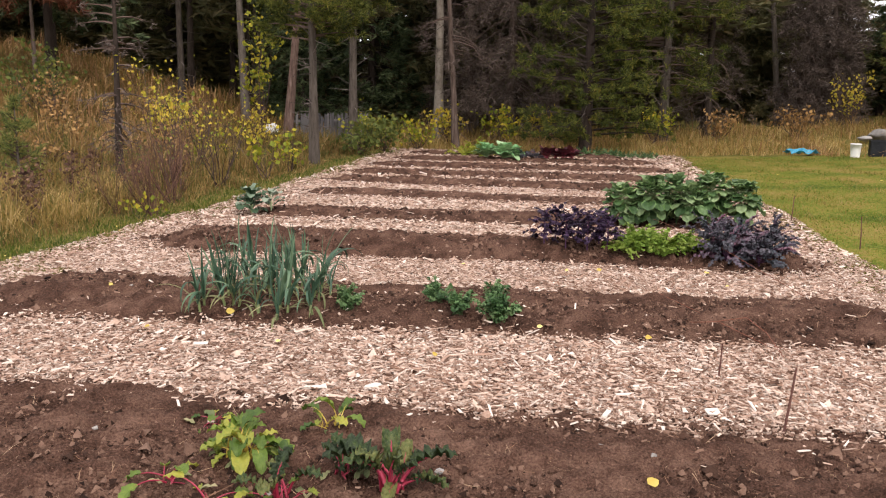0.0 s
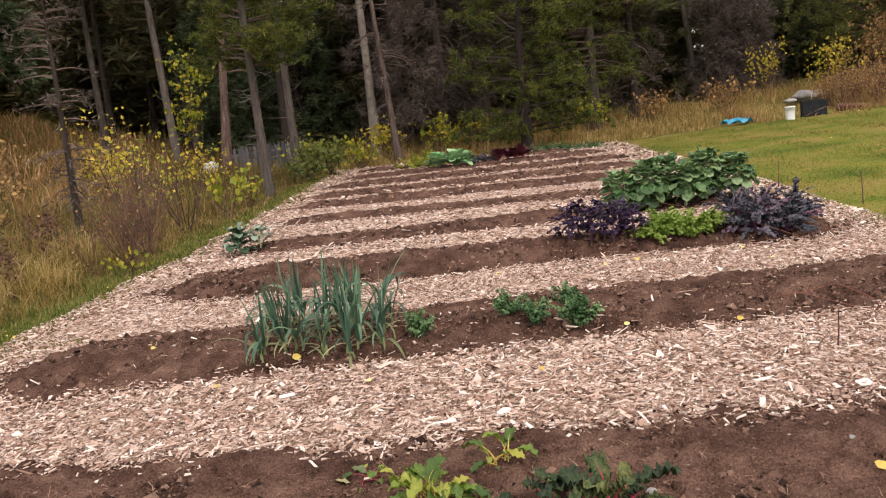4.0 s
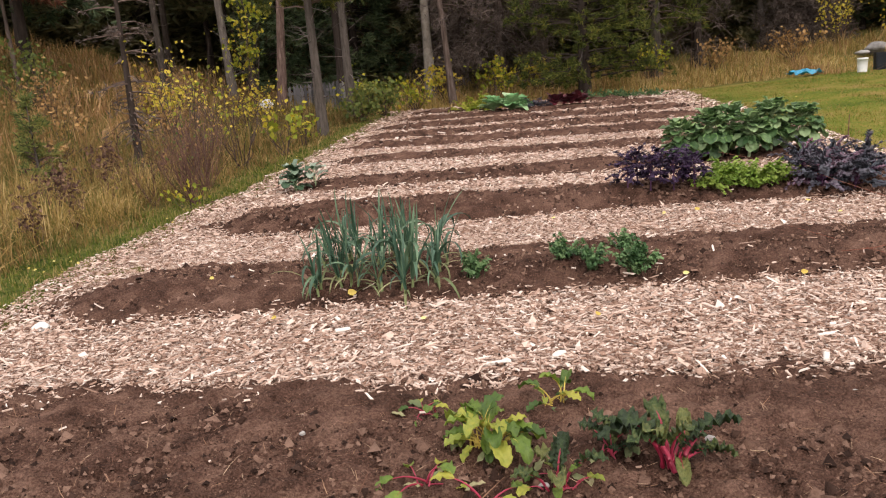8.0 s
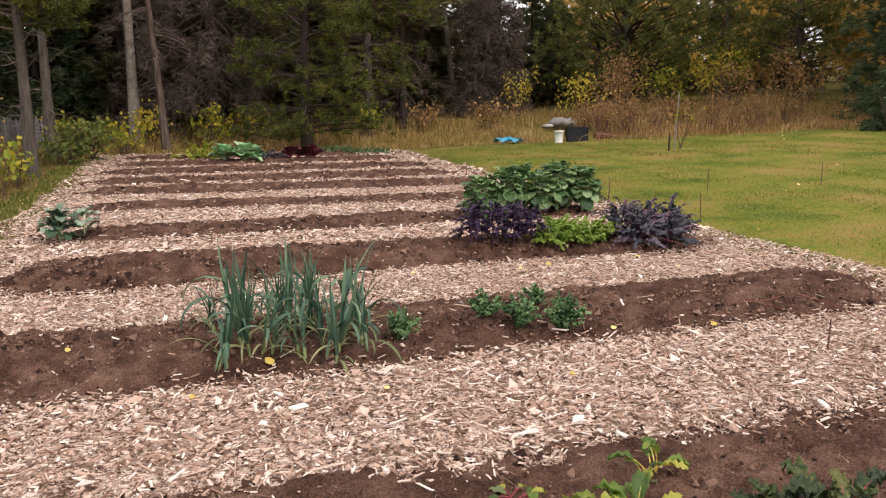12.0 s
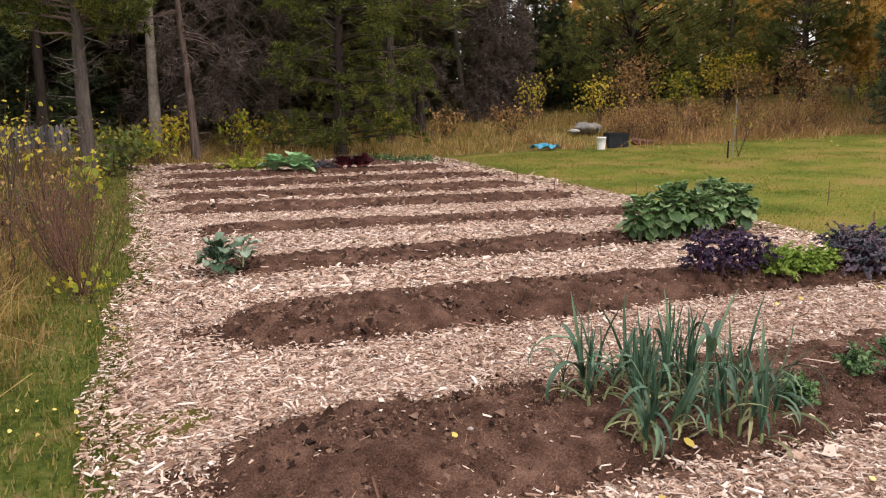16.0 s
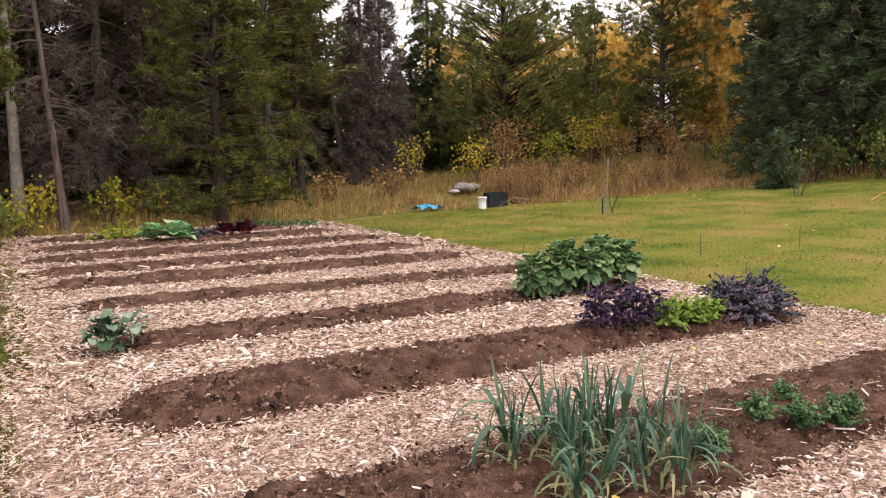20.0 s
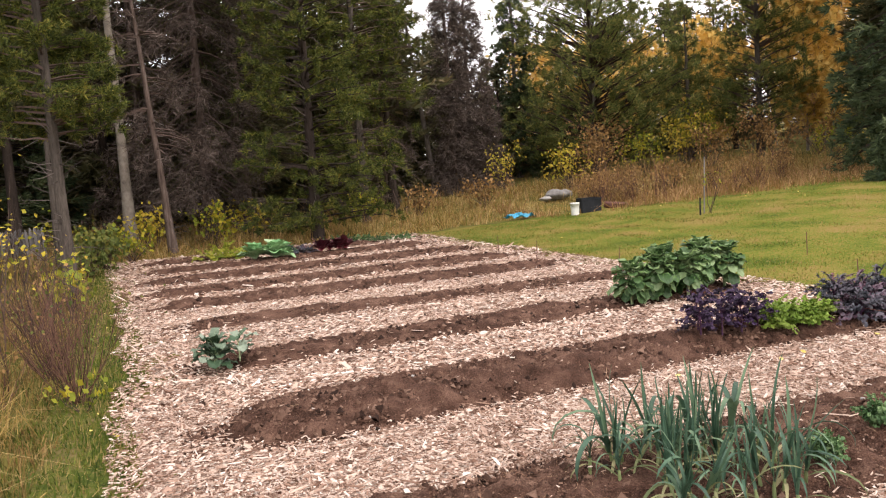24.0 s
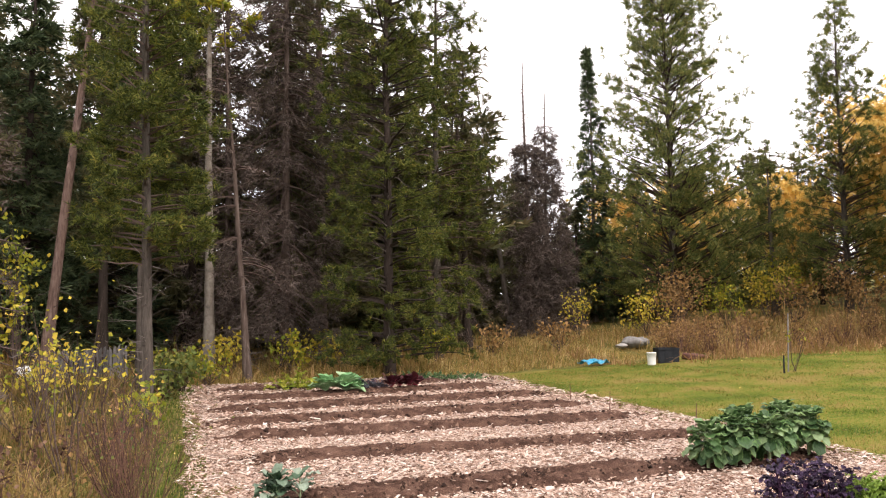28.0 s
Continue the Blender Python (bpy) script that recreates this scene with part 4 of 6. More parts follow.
conifer("spruce_tree", 32.5, 30.0, "dark spruce in the woods beyond the lawn", DARK_BARK, SPRUCE, DARK_BARK, h=21, r=4.2, low=0.8, n_branch=260, per=56, size=0.45, k=4, wide=0.16, mess=0.4, clump=7, droop=0.3, d=0.4, shape=0.5)
conifer("spruce_tree", 18.1, 20.4, "small dark spruce at the edge of the lawn", BARK, SPRUCE, h=1.9, r=0.7, low=0.15, n_branch=90, per=30, size=0.2, k=5, wide=0.12, droop=0.2, d=0.08, shape=0.8)
conifer("pine_tree", -6.97, 10.8, "small young pine sapling in the grass", BARK, PINE, h=1.55, r=0.38, low=0.3, n_branch=40, per=14, size=0.12, k=6, wide=0.07, droop=0.0, d=0.05, shape=0.8)
conifer("dead_pine", -14.6, 22.0, "dead pine with rust-red needles", DEAD_BARK, RUST_NEEDLE, h=5.6, r=1.5, low=3.0, n_branch=50, per=40, size=0.24, k=5, wide=0.08, droop=0.3, d=0.14, shape=0.7)
conifer("spruce_tree", -15.6, 24.2, "dark spruce with drooping boughs on the bank", DARK_BARK, SPRUCE, DARK_BARK, h=15, r=2.6, low=3.2, n_branch=200, per=46, size=0.3, k=5, wide=0.13, mess=0.4, clump=6, droop=0.4, d=0.28, shape=0.5)
conifer("spruce_tree", -7.6, 35.0, "tall dark spruce with pointed top", DARK_BARK, SPRUCE, DARK_BARK, h=16.5, r=2.4, low=1.0, n_branch=240, per=40, size=0.32, k=5, wide=0.12, mess=0.45, clump=6, droop=0.35, d=0.34, shape=0.6)
conifer("spruce_tree", -9.6, 31.5, "tall dark spruce with pointed top", DARK_BARK, SPRUCE, DARK_BARK, h=15.5, r=2.2, low=1.0, n_branch=260, per=44, size=0.28, k=5, wide=0.11, mess=0.45, clump=6, droop=0.35, d=0.34, shape=0.75)


def leaf_cloud(pos, size, k=1):
    """Small pointed leaves as two triangles each, turned at random."""
    n = len(pos)
    m = turned(n, 0.9)
    form = np.array([(0, 0, 0), (0.5, -0.4, 0.05), (1, 0, -0.05), (0.5, 0.4, 0.05)])
    v = np.einsum("nij,kj->nki", m, form) * size[:, None, None] + pos[:, None]
    return v.reshape(-1, 3), (np.array([(0, 1, 2, 3)])[None] + 4 * np.arange(n)[:, None, None]).reshape(-1, 4)


def stems_of(n, h, r, segments=5, fork=2, thick=0.012):
    """Stems that rise from one root and fork, with their tips."""
    out, spots = [], []
    for _ in range(n):
        a, l = rng.uniform(0, 2 * np.pi), rng.uniform(0.15, 1.0)
        u = np.linspace(0, 1, segments)[:, None]
        top = np.array([np.cos(a) * r * l, np.sin(a) * r * l, h * rng.uniform(0.6, 1.0) * (1.1 - 0.3 * l)])
        p = top * u * np.array([1, 1, 1.0]) + np.array([np.cos(a), np.sin(a), 0]) * 0.1 * r * np.sin(u * 3.1) + rng.normal(0, 0.042 * h, (segments, 3)) * u
        p[0, :2] += rng.normal(0, 0.06 * r, 2)
        one = [tube(p, thick * (1.1 - u[:, 0]), 4)]
        spots.append(p[segments // 2:])
        for _ in range(fork):
            i = rng.integers(1, segments - 1)
            q = p[i] + (p[-1] - p[i]) * u * rng.uniform(0.6, 1.0) + rng.normal(0, 0.16 * r + 0.03 * h, 3) * u
            one.append(tube(q, thick * 0.55 * (1.1 - u[:, 0]), 3))
            spots.append(q[2:])
        out.append(merged(one))
    return out, np.concatenate(spots)


def shrub(name, x, y, h, r, label, leaf=LIME, n_stem=14, n_leaf=600, size=0.07, thick=0.012, fork=3, low=0.0, category="shrub", bark=TWIG):
    stems, spots = stems_of(n_stem, h, r, thick=thick, fork=fork)
    ob = thing(name, pose(x, y, float(land(x, y)) - 0.02), label, category)
    for stem in stems:
        child("stem", fast_mesh("stem", *stem, bark, True), ob)
    spots = spots[spots[:, 2] > low]
    if n_leaf:
        p = spots[rng.integers(0, len(spots), n_leaf)] + rng.normal(0, 0.09 * r + 0.02, (n_leaf, 3))
        p[:, 2] = np.maximum(p[:, 2], 0.04)
        child("foliage", fast_mesh("foliage", *leaf_cloud(p, size * rng.uniform(0.6, 1.3, n_leaf)), leaf), ob)
    return ob


def leafy_tree(x, y, h, r, label, leaf, n_leaf, size, bark=PALE_BARK, d=0.2, low=0.25):
    ts = np.linspace(0, 1, 8)
    line = np.stack([np.cumsum(rng.normal(0, 0.01 * h, 8)) * ts, np.cumsum(rng.normal(0, 0.01 * h, 8)) * ts, h * ts - 0.1], -1)
    ob = thing("aspen_tree", pose(x, y, float(land(x, y))), label, "tree")
    child("trunk", fast_mesh("trunk", *tube(line, d / 2 * (1.1 - ts), 7), bark, True), ob)
    limbs, spots = [], []
    for _ in range(46):
        t = rng.uniform(low, 0.97)
        a, reach = rng.uniform(0, 6.28), r * (1 - 0.75 * abs(t - 0.5)) * rng.uniform(0.5, 1.1)
        u = np.linspace(0, 1, 5)[:, None]
        s = np.array([np.interp(t, ts, line[:, c]) for c in range(3)])
        p = s + np.array([np.cos(a), np.sin(a), 0.7]) * reach * u + rng.normal(0, 0.05 * reach, (5, 3)) * u
        limbs.append(tube(p, 0.02 * (1.1 - u[:, 0]) * h / 8, 3))
        spots.append(p[1:])
    spots = np.concatenate(spots)
    for limb in limbs[::2]:
        child("branch", fast_mesh("branch", *limb, TWIG, True), ob)
    p = spots[rng.integers(0, len(spots), n_leaf)] + rng.normal(0, 0.13 * r, (n_leaf, 3))
    child("crown", fast_mesh("crown", *leaf_cloud(p, size * rng.uniform(0.6, 1.3, n_leaf)), leaf), ob)


# gold aspens beyond the pines
rng = np.random.default_rng(22)
for x, y, h, r in ((24.0, 46, 7.5, 2.4), (27.5, 48, 7.5, 2.6), (31.0, 45, 7.5, 2.6), (34.5, 43, 12, 3.0), (38.0, 44, 12.5, 3.0), (21.5, 50, 7.5, 2.6), (31.0, 36.8, 9.5, 2.0), (33.6, 38.2, 11, 2.2), (36.5, 38.5, 9, 2.4)):
    leafy_tree(x, y, h, r, "aspen with amber-yellow autumn leaves", AMBER, 3600, 0.32, d=0.16, low=0.1)

for x, y, h in ((-0.4, 37.0, 19), (-4.6, 36.0, 17), (3.3, 37.0, 17.5), (9.2, 42.7, 9.5), (-13.5, 37.0, 16), (-17.0, 35.0, 16), (29.5, 29.5, 20)):
    conifer("pine_tree", x, y, "tall dark pine in the woods", DARK_BARK, WOODS, DARK_BARK, h=h, r=2.6 if h > 12 else 1.6, low=2.0, n_branch=190, per=32, size=0.42, k=5, wide=0.11, droop=0.2, d=0.36, shape=0.4)

# deep woods: many dark trees behind the edge
rng = np.random.default_rng(23)
pieces_t, pieces_l, pieces_n = [], [], []
forms = [conifer_parts(h=hh, r=2.3, low=lo, n_branch=74, per=20, size=0.56, k=3, wide=0.15, droop=dr, d=0.34, shape=sh, sides=5, bare=20, inner=0.15, seg=3, clump=2) for hh, lo, dr, sh in ((18, 4, 0.2, 0.5), (18, 1, 0.35, 0.6), (18, 6, 0.1, 0.45), (18, 1.5, 0.3, 0.8))]
spots = []
for _ in range(4000):
    x, y = rng.uniform(-38, 46), rng.uniform(8, 70)
    az = math.degrees(math.atan2(x + 3, y - 1.4))
    if y < 31.5 and x > -17 or x <= -17 and y < 26:
        continue
    if x > 7 and y < 44 and az < 47 or x > 18 and y < 34:
        continue
    if az > 47 and x > 18 and x - y < -2 and y < 30:
        continue
    if any((x - a) ** 2 + (y - b) ** 2 < (2.0 + 0.05 * max(0, y - 30)) ** 2 for a, b, *_ in spots):
        continue
    h = rng.uniform(12, 16) if az < 16.5 else (1.7 + 0.14 * math.hypot(x + 3, y - 1.4)) * rng.uniform(0.8, 1.05) if az < 46 else rng.uniform(13, 18)
    spots.append((x, y, h))
    if len(spots) >= 118:
        break
low_form = conifer_parts(h=8, r=2.6, low=0.2, n_branch=50, per=22, size=0.6, k=3, wide=0.17, droop=0.25, d=0.2, shape=0.6, sides=4, inner=0.1, seg=3, clump=2)
for x, y, h in spots:
    tr, li, ne, _ = forms[rng.integers(0, 4)]
    a = rng.uniform(0, 6.28)
    s, w = h / 18, rng.uniform(0.75, 1.15) * (1 if h > 10 else 0.7)
    m = np.array([(math.cos(a) * w, -math.sin(a) * w, 0), (math.sin(a) * w, math.cos(a) * w, 0), (0, 0, s)])
    o = np.array([x, y, float(land(x, y))])
    for got, (v, f) in ((pieces_t, tr), (pieces_l, li), (pieces_n, ne)):
        got.append((v @ m.T + o, f))
for row in range(3):
    for k in range(52):
        x, y = -48 + 2.0 * k + rng.normal(0, 0.6), (37, 45, 52)[row] + rng.normal(0, 1.5)
        az = math.degrees(math.atan2(x + 3, y - 1.4))
        if 9 < az < 50 and row < 1 or 27 < az < 48 and row < 2 :
            continue
        a, w, s = rng.uniform(0, 6.28), rng.uniform(0.8, 1.2), rng.uniform(0.5, 0.95) * (0.75 if az > 12 else 0.9 + 0.25 * row)
        m = np.array([(math.cos(a) * w, -math.sin(a) * w, 0), (math.sin(a) * w, math.cos(a) * w, 0), (0, 0, s)])
        pieces_n.append((low_form[2][0] @ m.T + np.array([x, y, float(land(x, y))]), low_form[2][1]))
woods = thing("distant_woods", pose(0, 0, 0), "dense dark conifer woods behind the garden", "woods", kind="stuff")
child("trunks", fast_mesh("trunks", *merged(pieces_t), DARK_BARK, True), woods)
child("branches", fast_mesh("branches", *merged(pieces_l), TWIG), woods)
child("crowns", fast_mesh("crowns", *merged(pieces_n), WOODS), woods)

# ---- shrubs ----
rng = np.random.default_rng(24)
shrub("bare_bush", -3.98, 9.4, 1.45, 0.7, "leafless brown bush with many fine twigs", BUSH, 34, 130, 0.035, 0.0045, 6, bark=RED_TWIG)
shrub("bare_bush", -4.6, 9.6, 1.0, 0.5, "leafless brown bush in the tall grass", FADED, 13, 40, 0.04, 0.004, 4, bark=RED_TWIG)
shrub("bare_bush", -4.3, 10.6, 1.5, 0.55, "leafless reddish bush in the tall grass", FADED, 26, 50, 0.045, 0.005, 5, bark=RED_TWIG)
shrub("birch_sapling", -5.0, 12.0, 2.9, 0.75, "slender birch sapling with yellow leaves", GOLD, 6, 150, 0.065, 0.010, 5, 1.2, "sapling")
shrub("leafy_shrub", -4.4, 14.6, 0.95, 0.4, "loose shrub with large lime and yellow leaves", LIME, 7, 46, 0.14, 0.009, 3, 0.4)
shrub("leafy_shrub", -4.5, 16.2, 1.0, 0.5, "loose shrub with green and yellow leaves", LIME, 7, 80, 0.12, 0.009, 3, 0.3)
shrub("yellow_shrub", -4.75, 13.2, 1.8, 0.8, "loose shrub with yellow-green autumn leaves", GOLD, 10, 70, 0.06, 0.01, 4, 0.7)
shrub("yellow_shrub", -6.0, 14.8, 1.7, 0.9, "loose shrub with yellow-green autumn leaves", LIME, 10, 110, 0.09, 0.01, 4, 0.4)
shrub("yellow_shrub", -6.9, 19.5, 1.5, 1.0, "low shrub with golden leaves before the fence", GOLD, 10, 220, 0.1, 0.01, 4, 0.5)
shrub("birch_sapling", -8.05, 23.5, 4.6, 0.7, "thin sapling with yellow-green leaves", LIME, 4, 420, 0.14, 0.018, 6, 0.6, "sapling")
conifer("dead_snag", -6.1, 12.2, "dead mossy snag with broken twigs", DARK_BARK, DEAD_NEEDLE, h=4.8, r=0.6, low=0.9, n_branch=70, per=8, size=0.12, k=3, wide=0.06, droop=0.3, d=0.13, shape=0.2, bare=80, lean=(0.01, 0))
for x, y, h, r, leaf, n in ((-4.6, 22.0, 1.1, 0.7, BUSH, 500), (-4.2, 23.6, 1.0, 0.8, BUSH, 600), (-3.6, 25.6, 1.0, 0.7, LIME, 220), (-5.2, 25.5, 1.4, 0.8, LIME, 220), (-3.0, 28.0, 1.5, 0.8, GOLD, 320), (-1.2, 27.8, 1.4, 0.8, LIME, 360),
                            (0.2, 29.5, 1.5, 0.9, GOLD, 320), (4.2, 30.5, 1.3, 0.8, LIME, 300), (17.5, 36.5, 3.2, 1.5, FADED, 900), (22.5, 36.0, 3.0, 1.5, GOLD, 700), (25.5, 34.5, 3.0, 1.6, FADED, 900), (23.8, 37.5, 3.4, 1.5, LIME, 800), (28.5, 33.5, 2.8, 1.5, FADED, 800), (14.5, 33.5, 2.0, 1.1, GOLD, 380), (16.5, 34.5, 2.6, 1.4, FADED, 520), (18.8, 34.0, 2.2, 1.3, LIME, 420),
                            (21.5, 33.0, 2.4, 1.4, FADED, 480), (24.5, 32.0, 2.0, 1.2, FADED, 420), (9.5, 31.5, 1.3, 0.9, FADED, 300), (13.2, 29.0, 1.2, 0.9, FADED, 300), (15.5, 27.5, 1.1, 0.9, FADED, 300), (6.5, 31.0, 1.2, 0.8, FADED, 240), (-9.5, 15.5, 1.1, 0.8, FADED, 300), (-11.5, 18.5, 1.6, 1.1, FADED, 420), (-9.0, 19.5, 1.3, 0.9, GOLD, 260), (-12.5, 14.5, 1.6, 1.0, BUSH, 500), (-10.5, 22.5, 1.8, 1.1, FADED, 420), (-13.0, 20.0, 1.8, 1.2, BUSH, 600), (-8.0, 17.5, 1.0, 0.7, FADED, 240), (-8.4, 13.4, 0.7, 0.6, FADED, 120), (27.0, 31.0, 1.8, 1.2, LIME, 400), (12.4, 36.0, 2.4, 1.0, GOLD, 260), (20.5, 21.0, 1.5, 1.1, BUSH, 700), (21.8, 18.6, 1.9, 1.4, BUSH, 900), (22.2, 17.2, 1.2, 1.0, LIME, 700)):
    shrub("woodland_shrub", x, y, h, r, {BUSH: "dense dark green shrub at the woods' edge", LIME: "loose shrub with green and yellow leaves", GOLD: "loose shrub with sparse golden leaves", FADED: "loose shrub with faded orange-brown leaves"}[leaf], leaf, 14, n, 0.09 if leaf is FADED and x < 0 else 0.13, 0.012, 3, 0.15)
for k in range(34):
    x = rng.uniform(11.4, 18.5) if k < 26 else rng.uniform(12.5, 21)
    y = 25.2 - 0.3 * max(0.0, x - 10) + (rng.uniform(0.2, 3.5) if k < 26 else rng.uniform(1.5, 6))
    shrub("russet_weed", x, y, rng.uniform(0.9, 1.7), 0.55, "thin russet weed clump before the woods", FADED, 7, int(rng.integers(90, 240)), 0.06, 0.009, 4, 0.35, "weed", RED_TWIG)
for x, y, s in ((-4.9, 8.2, 0.7), (-5.2, 7.7, 0.6), (-5.6, 8.9, 0.8), (-6.3, 10.2, 0.8), (-4.7, 7.2, 0.5), (-6.8, 12.6, 0.9), (-5.29, 11.16, 0.8), (-5.06, 12.1, 0.7), (-5.74, 13.5, 0.8), (-5.1, 9.3, 0.9), (-5.95, 11.16, 0.9), (-6.5, 11.3, 0.8), (-5.4, 8.6, 0.8), (-5.9, 9.6, 0.7)):
    shrub("dead_weed", x, y, s, 0.2, "withered dark brown weed in the tall grass", DEAD_LEAF, 4, 70, 0.055, 0.006, 3, 0.25, "weed", RED_TWIG)
shrub("leafy_sprig", -3.9, 9.05, 0.4, 0.22, "low green sprig at the foot of the bush", LIME, 5, 40, 0.07, 0.005, 2, 0.1)
shrub("ornamental_sapling", 16.2, 17.9, 2.0, 0.8, "crooked bare young tree with few whitish leaves", VEIN, 4, 12, 0.055, 0.018, 4, 1.0, "sapling", TWIG)
shrub("staked_sapling", 10.75, 19.4, 1.5, 0.4, "thin young tree tied beside stakes", LIME, 3, 30, 0.07, 0.012, 3, 0.8, "sapling")

# ---- vegetables ----
rng = np.random.default_rng(25)


def leaf_mesh(name, length, width, material, rise=70, fall=90, fold=0.3, ruffle=0.0, blunt=0.8, nu=8, nv=4, start=0.0, seed=1, tip=0.7, rim=None):
    """A blade that leaves its root at the angle rise (degrees) and bends down by fall on its way; start: bare share of its length."""
    r = np.random.default_rng(seed)
    t, s = np.linspace(0, 1, nu + 1), np.linspace(-1, 1, nv + 1)
    if rim:
        s = np.array([-1, -0.92, -0.5, -0.15, 0.15, 0.5, 0.92, 1])
        nv = 7
    ang = np.radians(rise - fall * t**1.4)
    step = length / nu
    px, pz = np.concatenate([[0], np.cumsum(np.cos(ang[:-1]) * step)]), np.concatenate([[0], np.cumsum(np.sin(ang[:-1]) * step)])
    tt = np.clip((t - start) / (1 - start), 0, 1)
    w = width * (np.sin(np.pi * np.clip(tt, 0.0, 1.0) ** blunt) ** tip + 0.04)
    T, S = np.meshgrid(np.arange(nu + 1), s, indexing="ij")
    wave = r.normal(0, 0.5, T.shape)
    wave = (wave + np.roll(wave, 1, 0) + np.roll(wave, -1, 0)) / 3
    up = np.abs(S) * fold * w[T] + ruffle * w[T] * np.abs(S) * (np.sin(T * 2.4 + S * 3 + r.uniform(0, 6)) * 0.5 + wave)
    n1, n2 = -np.sin(ang)[T], np.cos(ang)[T]
    v = np.stack([px[T] + n1 * up, S * w[T] * (1 + ruffle * 0.12 * wave), pz[T] + n2 * up], -1).reshape(-1, 3)
    i, j = np.meshgrid(np.arange(nu), np.arange(nv), indexing="ij")
    m = nv + 1
    f = np.stack([i * m + j, i * m + j + 1, (i + 1) * m + j + 1, (i + 1) * m + j], -1).reshape(-1, 4)
    me = fast_mesh(name, v, f, material, True)
    if rim:
        me.materials.append(rim)
        me.polygons.foreach_set("material_index", np.isin(j.ravel(), (0, nv - 1)).astype(np.int32))
    rib = np.stack([px, 0 * px, pz - 0.0], -1)
    return me, rib


def lobed_leaf_mesh(name, length, material, rise=65, fall=70, start=0.35, lobe=0.05, pairs=7, each=2, seed=1, taper=0.5):
    """A leaf whose blade is cut into many small crumpled lobes along its rib."""
    r = np.random.default_rng(seed)
    t = np.linspace(0, 1, 9)
    ang = np.radians(rise - fall * t**1.4)
    px, pz = np.concatenate([[0], np.cumsum(np.cos(ang[:-1]) * length / 8)]), np.concatenate([[0], np.cumsum(np.sin(ang[:-1]) * length / 8)])
    n = pairs * 2 * each
    w = np.sort(start + (1 - start) * r.uniform(0, 1, n))
    side = np.where(np.arange(n) % 2, 1.0, -1.0)
    o = np.stack([np.interp(w, t, px), 0 * w, np.interp(w, t, pz)], -1) + r.normal(0, 0.15 * lobe, (n, 3))
    d = np.stack([0.5 + 0.9 * (w - start), side * r.uniform(0.5, 1.1, n), r.normal(0.15, 0.45, n)], -1)
    d /= np.linalg.norm(d, axis=1, keepdims=True)
    s = np.cross(d, np.stack([r.normal(0, 0.4, n), r.normal(0, 0.4, n), np.ones(n)], -1))
    s /= np.linalg.norm(s, axis=1, keepdims=True)
    up = np.cross(s, d)
    L = (lobe * (1 - taper * (w - start) / (1 - start)) * r.uniform(0.7, 1.3, n))[:, None]
    form = [(0, 0.12, 0), (0, -0.12, 0), (0.45, -0.48, 0.18), (0.5, 0.0, -0.06), (0.45, 0.48, 0.18), (0.85, -0.38, -0.12), (1.05, 0.02, 0.12), (0.85, 0.38, -0.15)]
    i = np.clip((w * 8).astype(int), 0, 7)
    v = np.stack([o + d * L * a + s * L * b * r.uniform(0.8, 1.2, (n, 1)) + up * L * (c + r.normal(0, 0.07, (n, 1))) for a, b, c in form], 1)
    rib = np.stack([px, 0 * px, pz], -1)
    f = np.array([(1, 2, 3, 0), (0, 3, 4, 0), (2, 5, 6, 3), (3, 6, 7, 4)])[None] + 8 * np.arange(n)[:, None, None]
    root = 8 * n
    f = np.where(f % 8 == 0, root + i[:, None, None] + 1, np.where(f % 8 == 1, root + i[:, None, None], f)).reshape(-1, 4)
    tri = np.concatenate([f[:, [0, 1, 2]], f[:, [0, 2, 3]]])
    tri = tri[(tri[:, 0] != tri[:, 2]) & (tri[:, 0] != tri[:, 1])]
    k = np.arange(8)
    tri = np.concatenate([tri, np.stack([root + k, root + k + 1, root + 9 + k], -1)])
    return fast_mesh(name, np.concatenate([v.reshape(-1, 3), rib, rib[:8] + [0, 0.0015, 0]]), tri, material, True), rib


def lobed_set(count, length, material, stalk, thick, upto=0.9, **kw):
    out = []
    for k in range(count):
        q = dict(kw)
        q["rise"], q["fall"] = kw.get("rise", 65) + rng.normal(0, 8), kw.get("fall", 70) * rng.uniform(0.7, 1.25)
        me, rib = lobed_leaf_mesh("leaf", length * rng.uniform(0.85, 1.15), material, seed=int(rng.integers(1e6)), **q)
        out.append((me, stalk_mesh("stalk", rib, thick, stalk, upto, 4)))
    return out


def stalk_mesh(name, rib, thick, material, upto=0.8, sides=5):
    n = max(3, int(len(rib) * upto))
    return fast_mesh(name, *tube(rib[:n] - [0, 0, thick * 0.3], thick * np.linspace(1, 0.35, n), sides), material, True)


def leaf_set(kind, count, length, width, material, stalk=None, thick=0.004, upto=0.8, **kw):
    """count pairs of leaf and stalk meshes that differ a little."""
    out = []
    for k in range(count):
        q = dict(kw)
        q["rise"], q["fall"] = kw.get("rise", 70) + rng.normal(0, 8), kw.get("fall", 90) * rng.uniform(0.7, 1.25)
        me, rib = leaf_mesh(kind, length * rng.uniform(0.85, 1.15), width * rng.uniform(0.85, 1.15), material, seed=int(rng.integers(1e6)), **q)
        out.append((me, stalk_mesh("stalk", rib, thick, stalk, upto) if stalk else None))
    return out


def put_leaf(plant, pair, turn, tilt=0.0, scale=1.0, at=(0, 0, 0), name="leaf"):
    me, st = pair
    ob = child(name, me, plant, Matrix.Translation(at) @ Euler((0, radians(tilt), radians(turn))).to_matrix().to_4x4() @ Matrix.Scale(scale, 4))
    if st:
        child("stalk", st, ob)


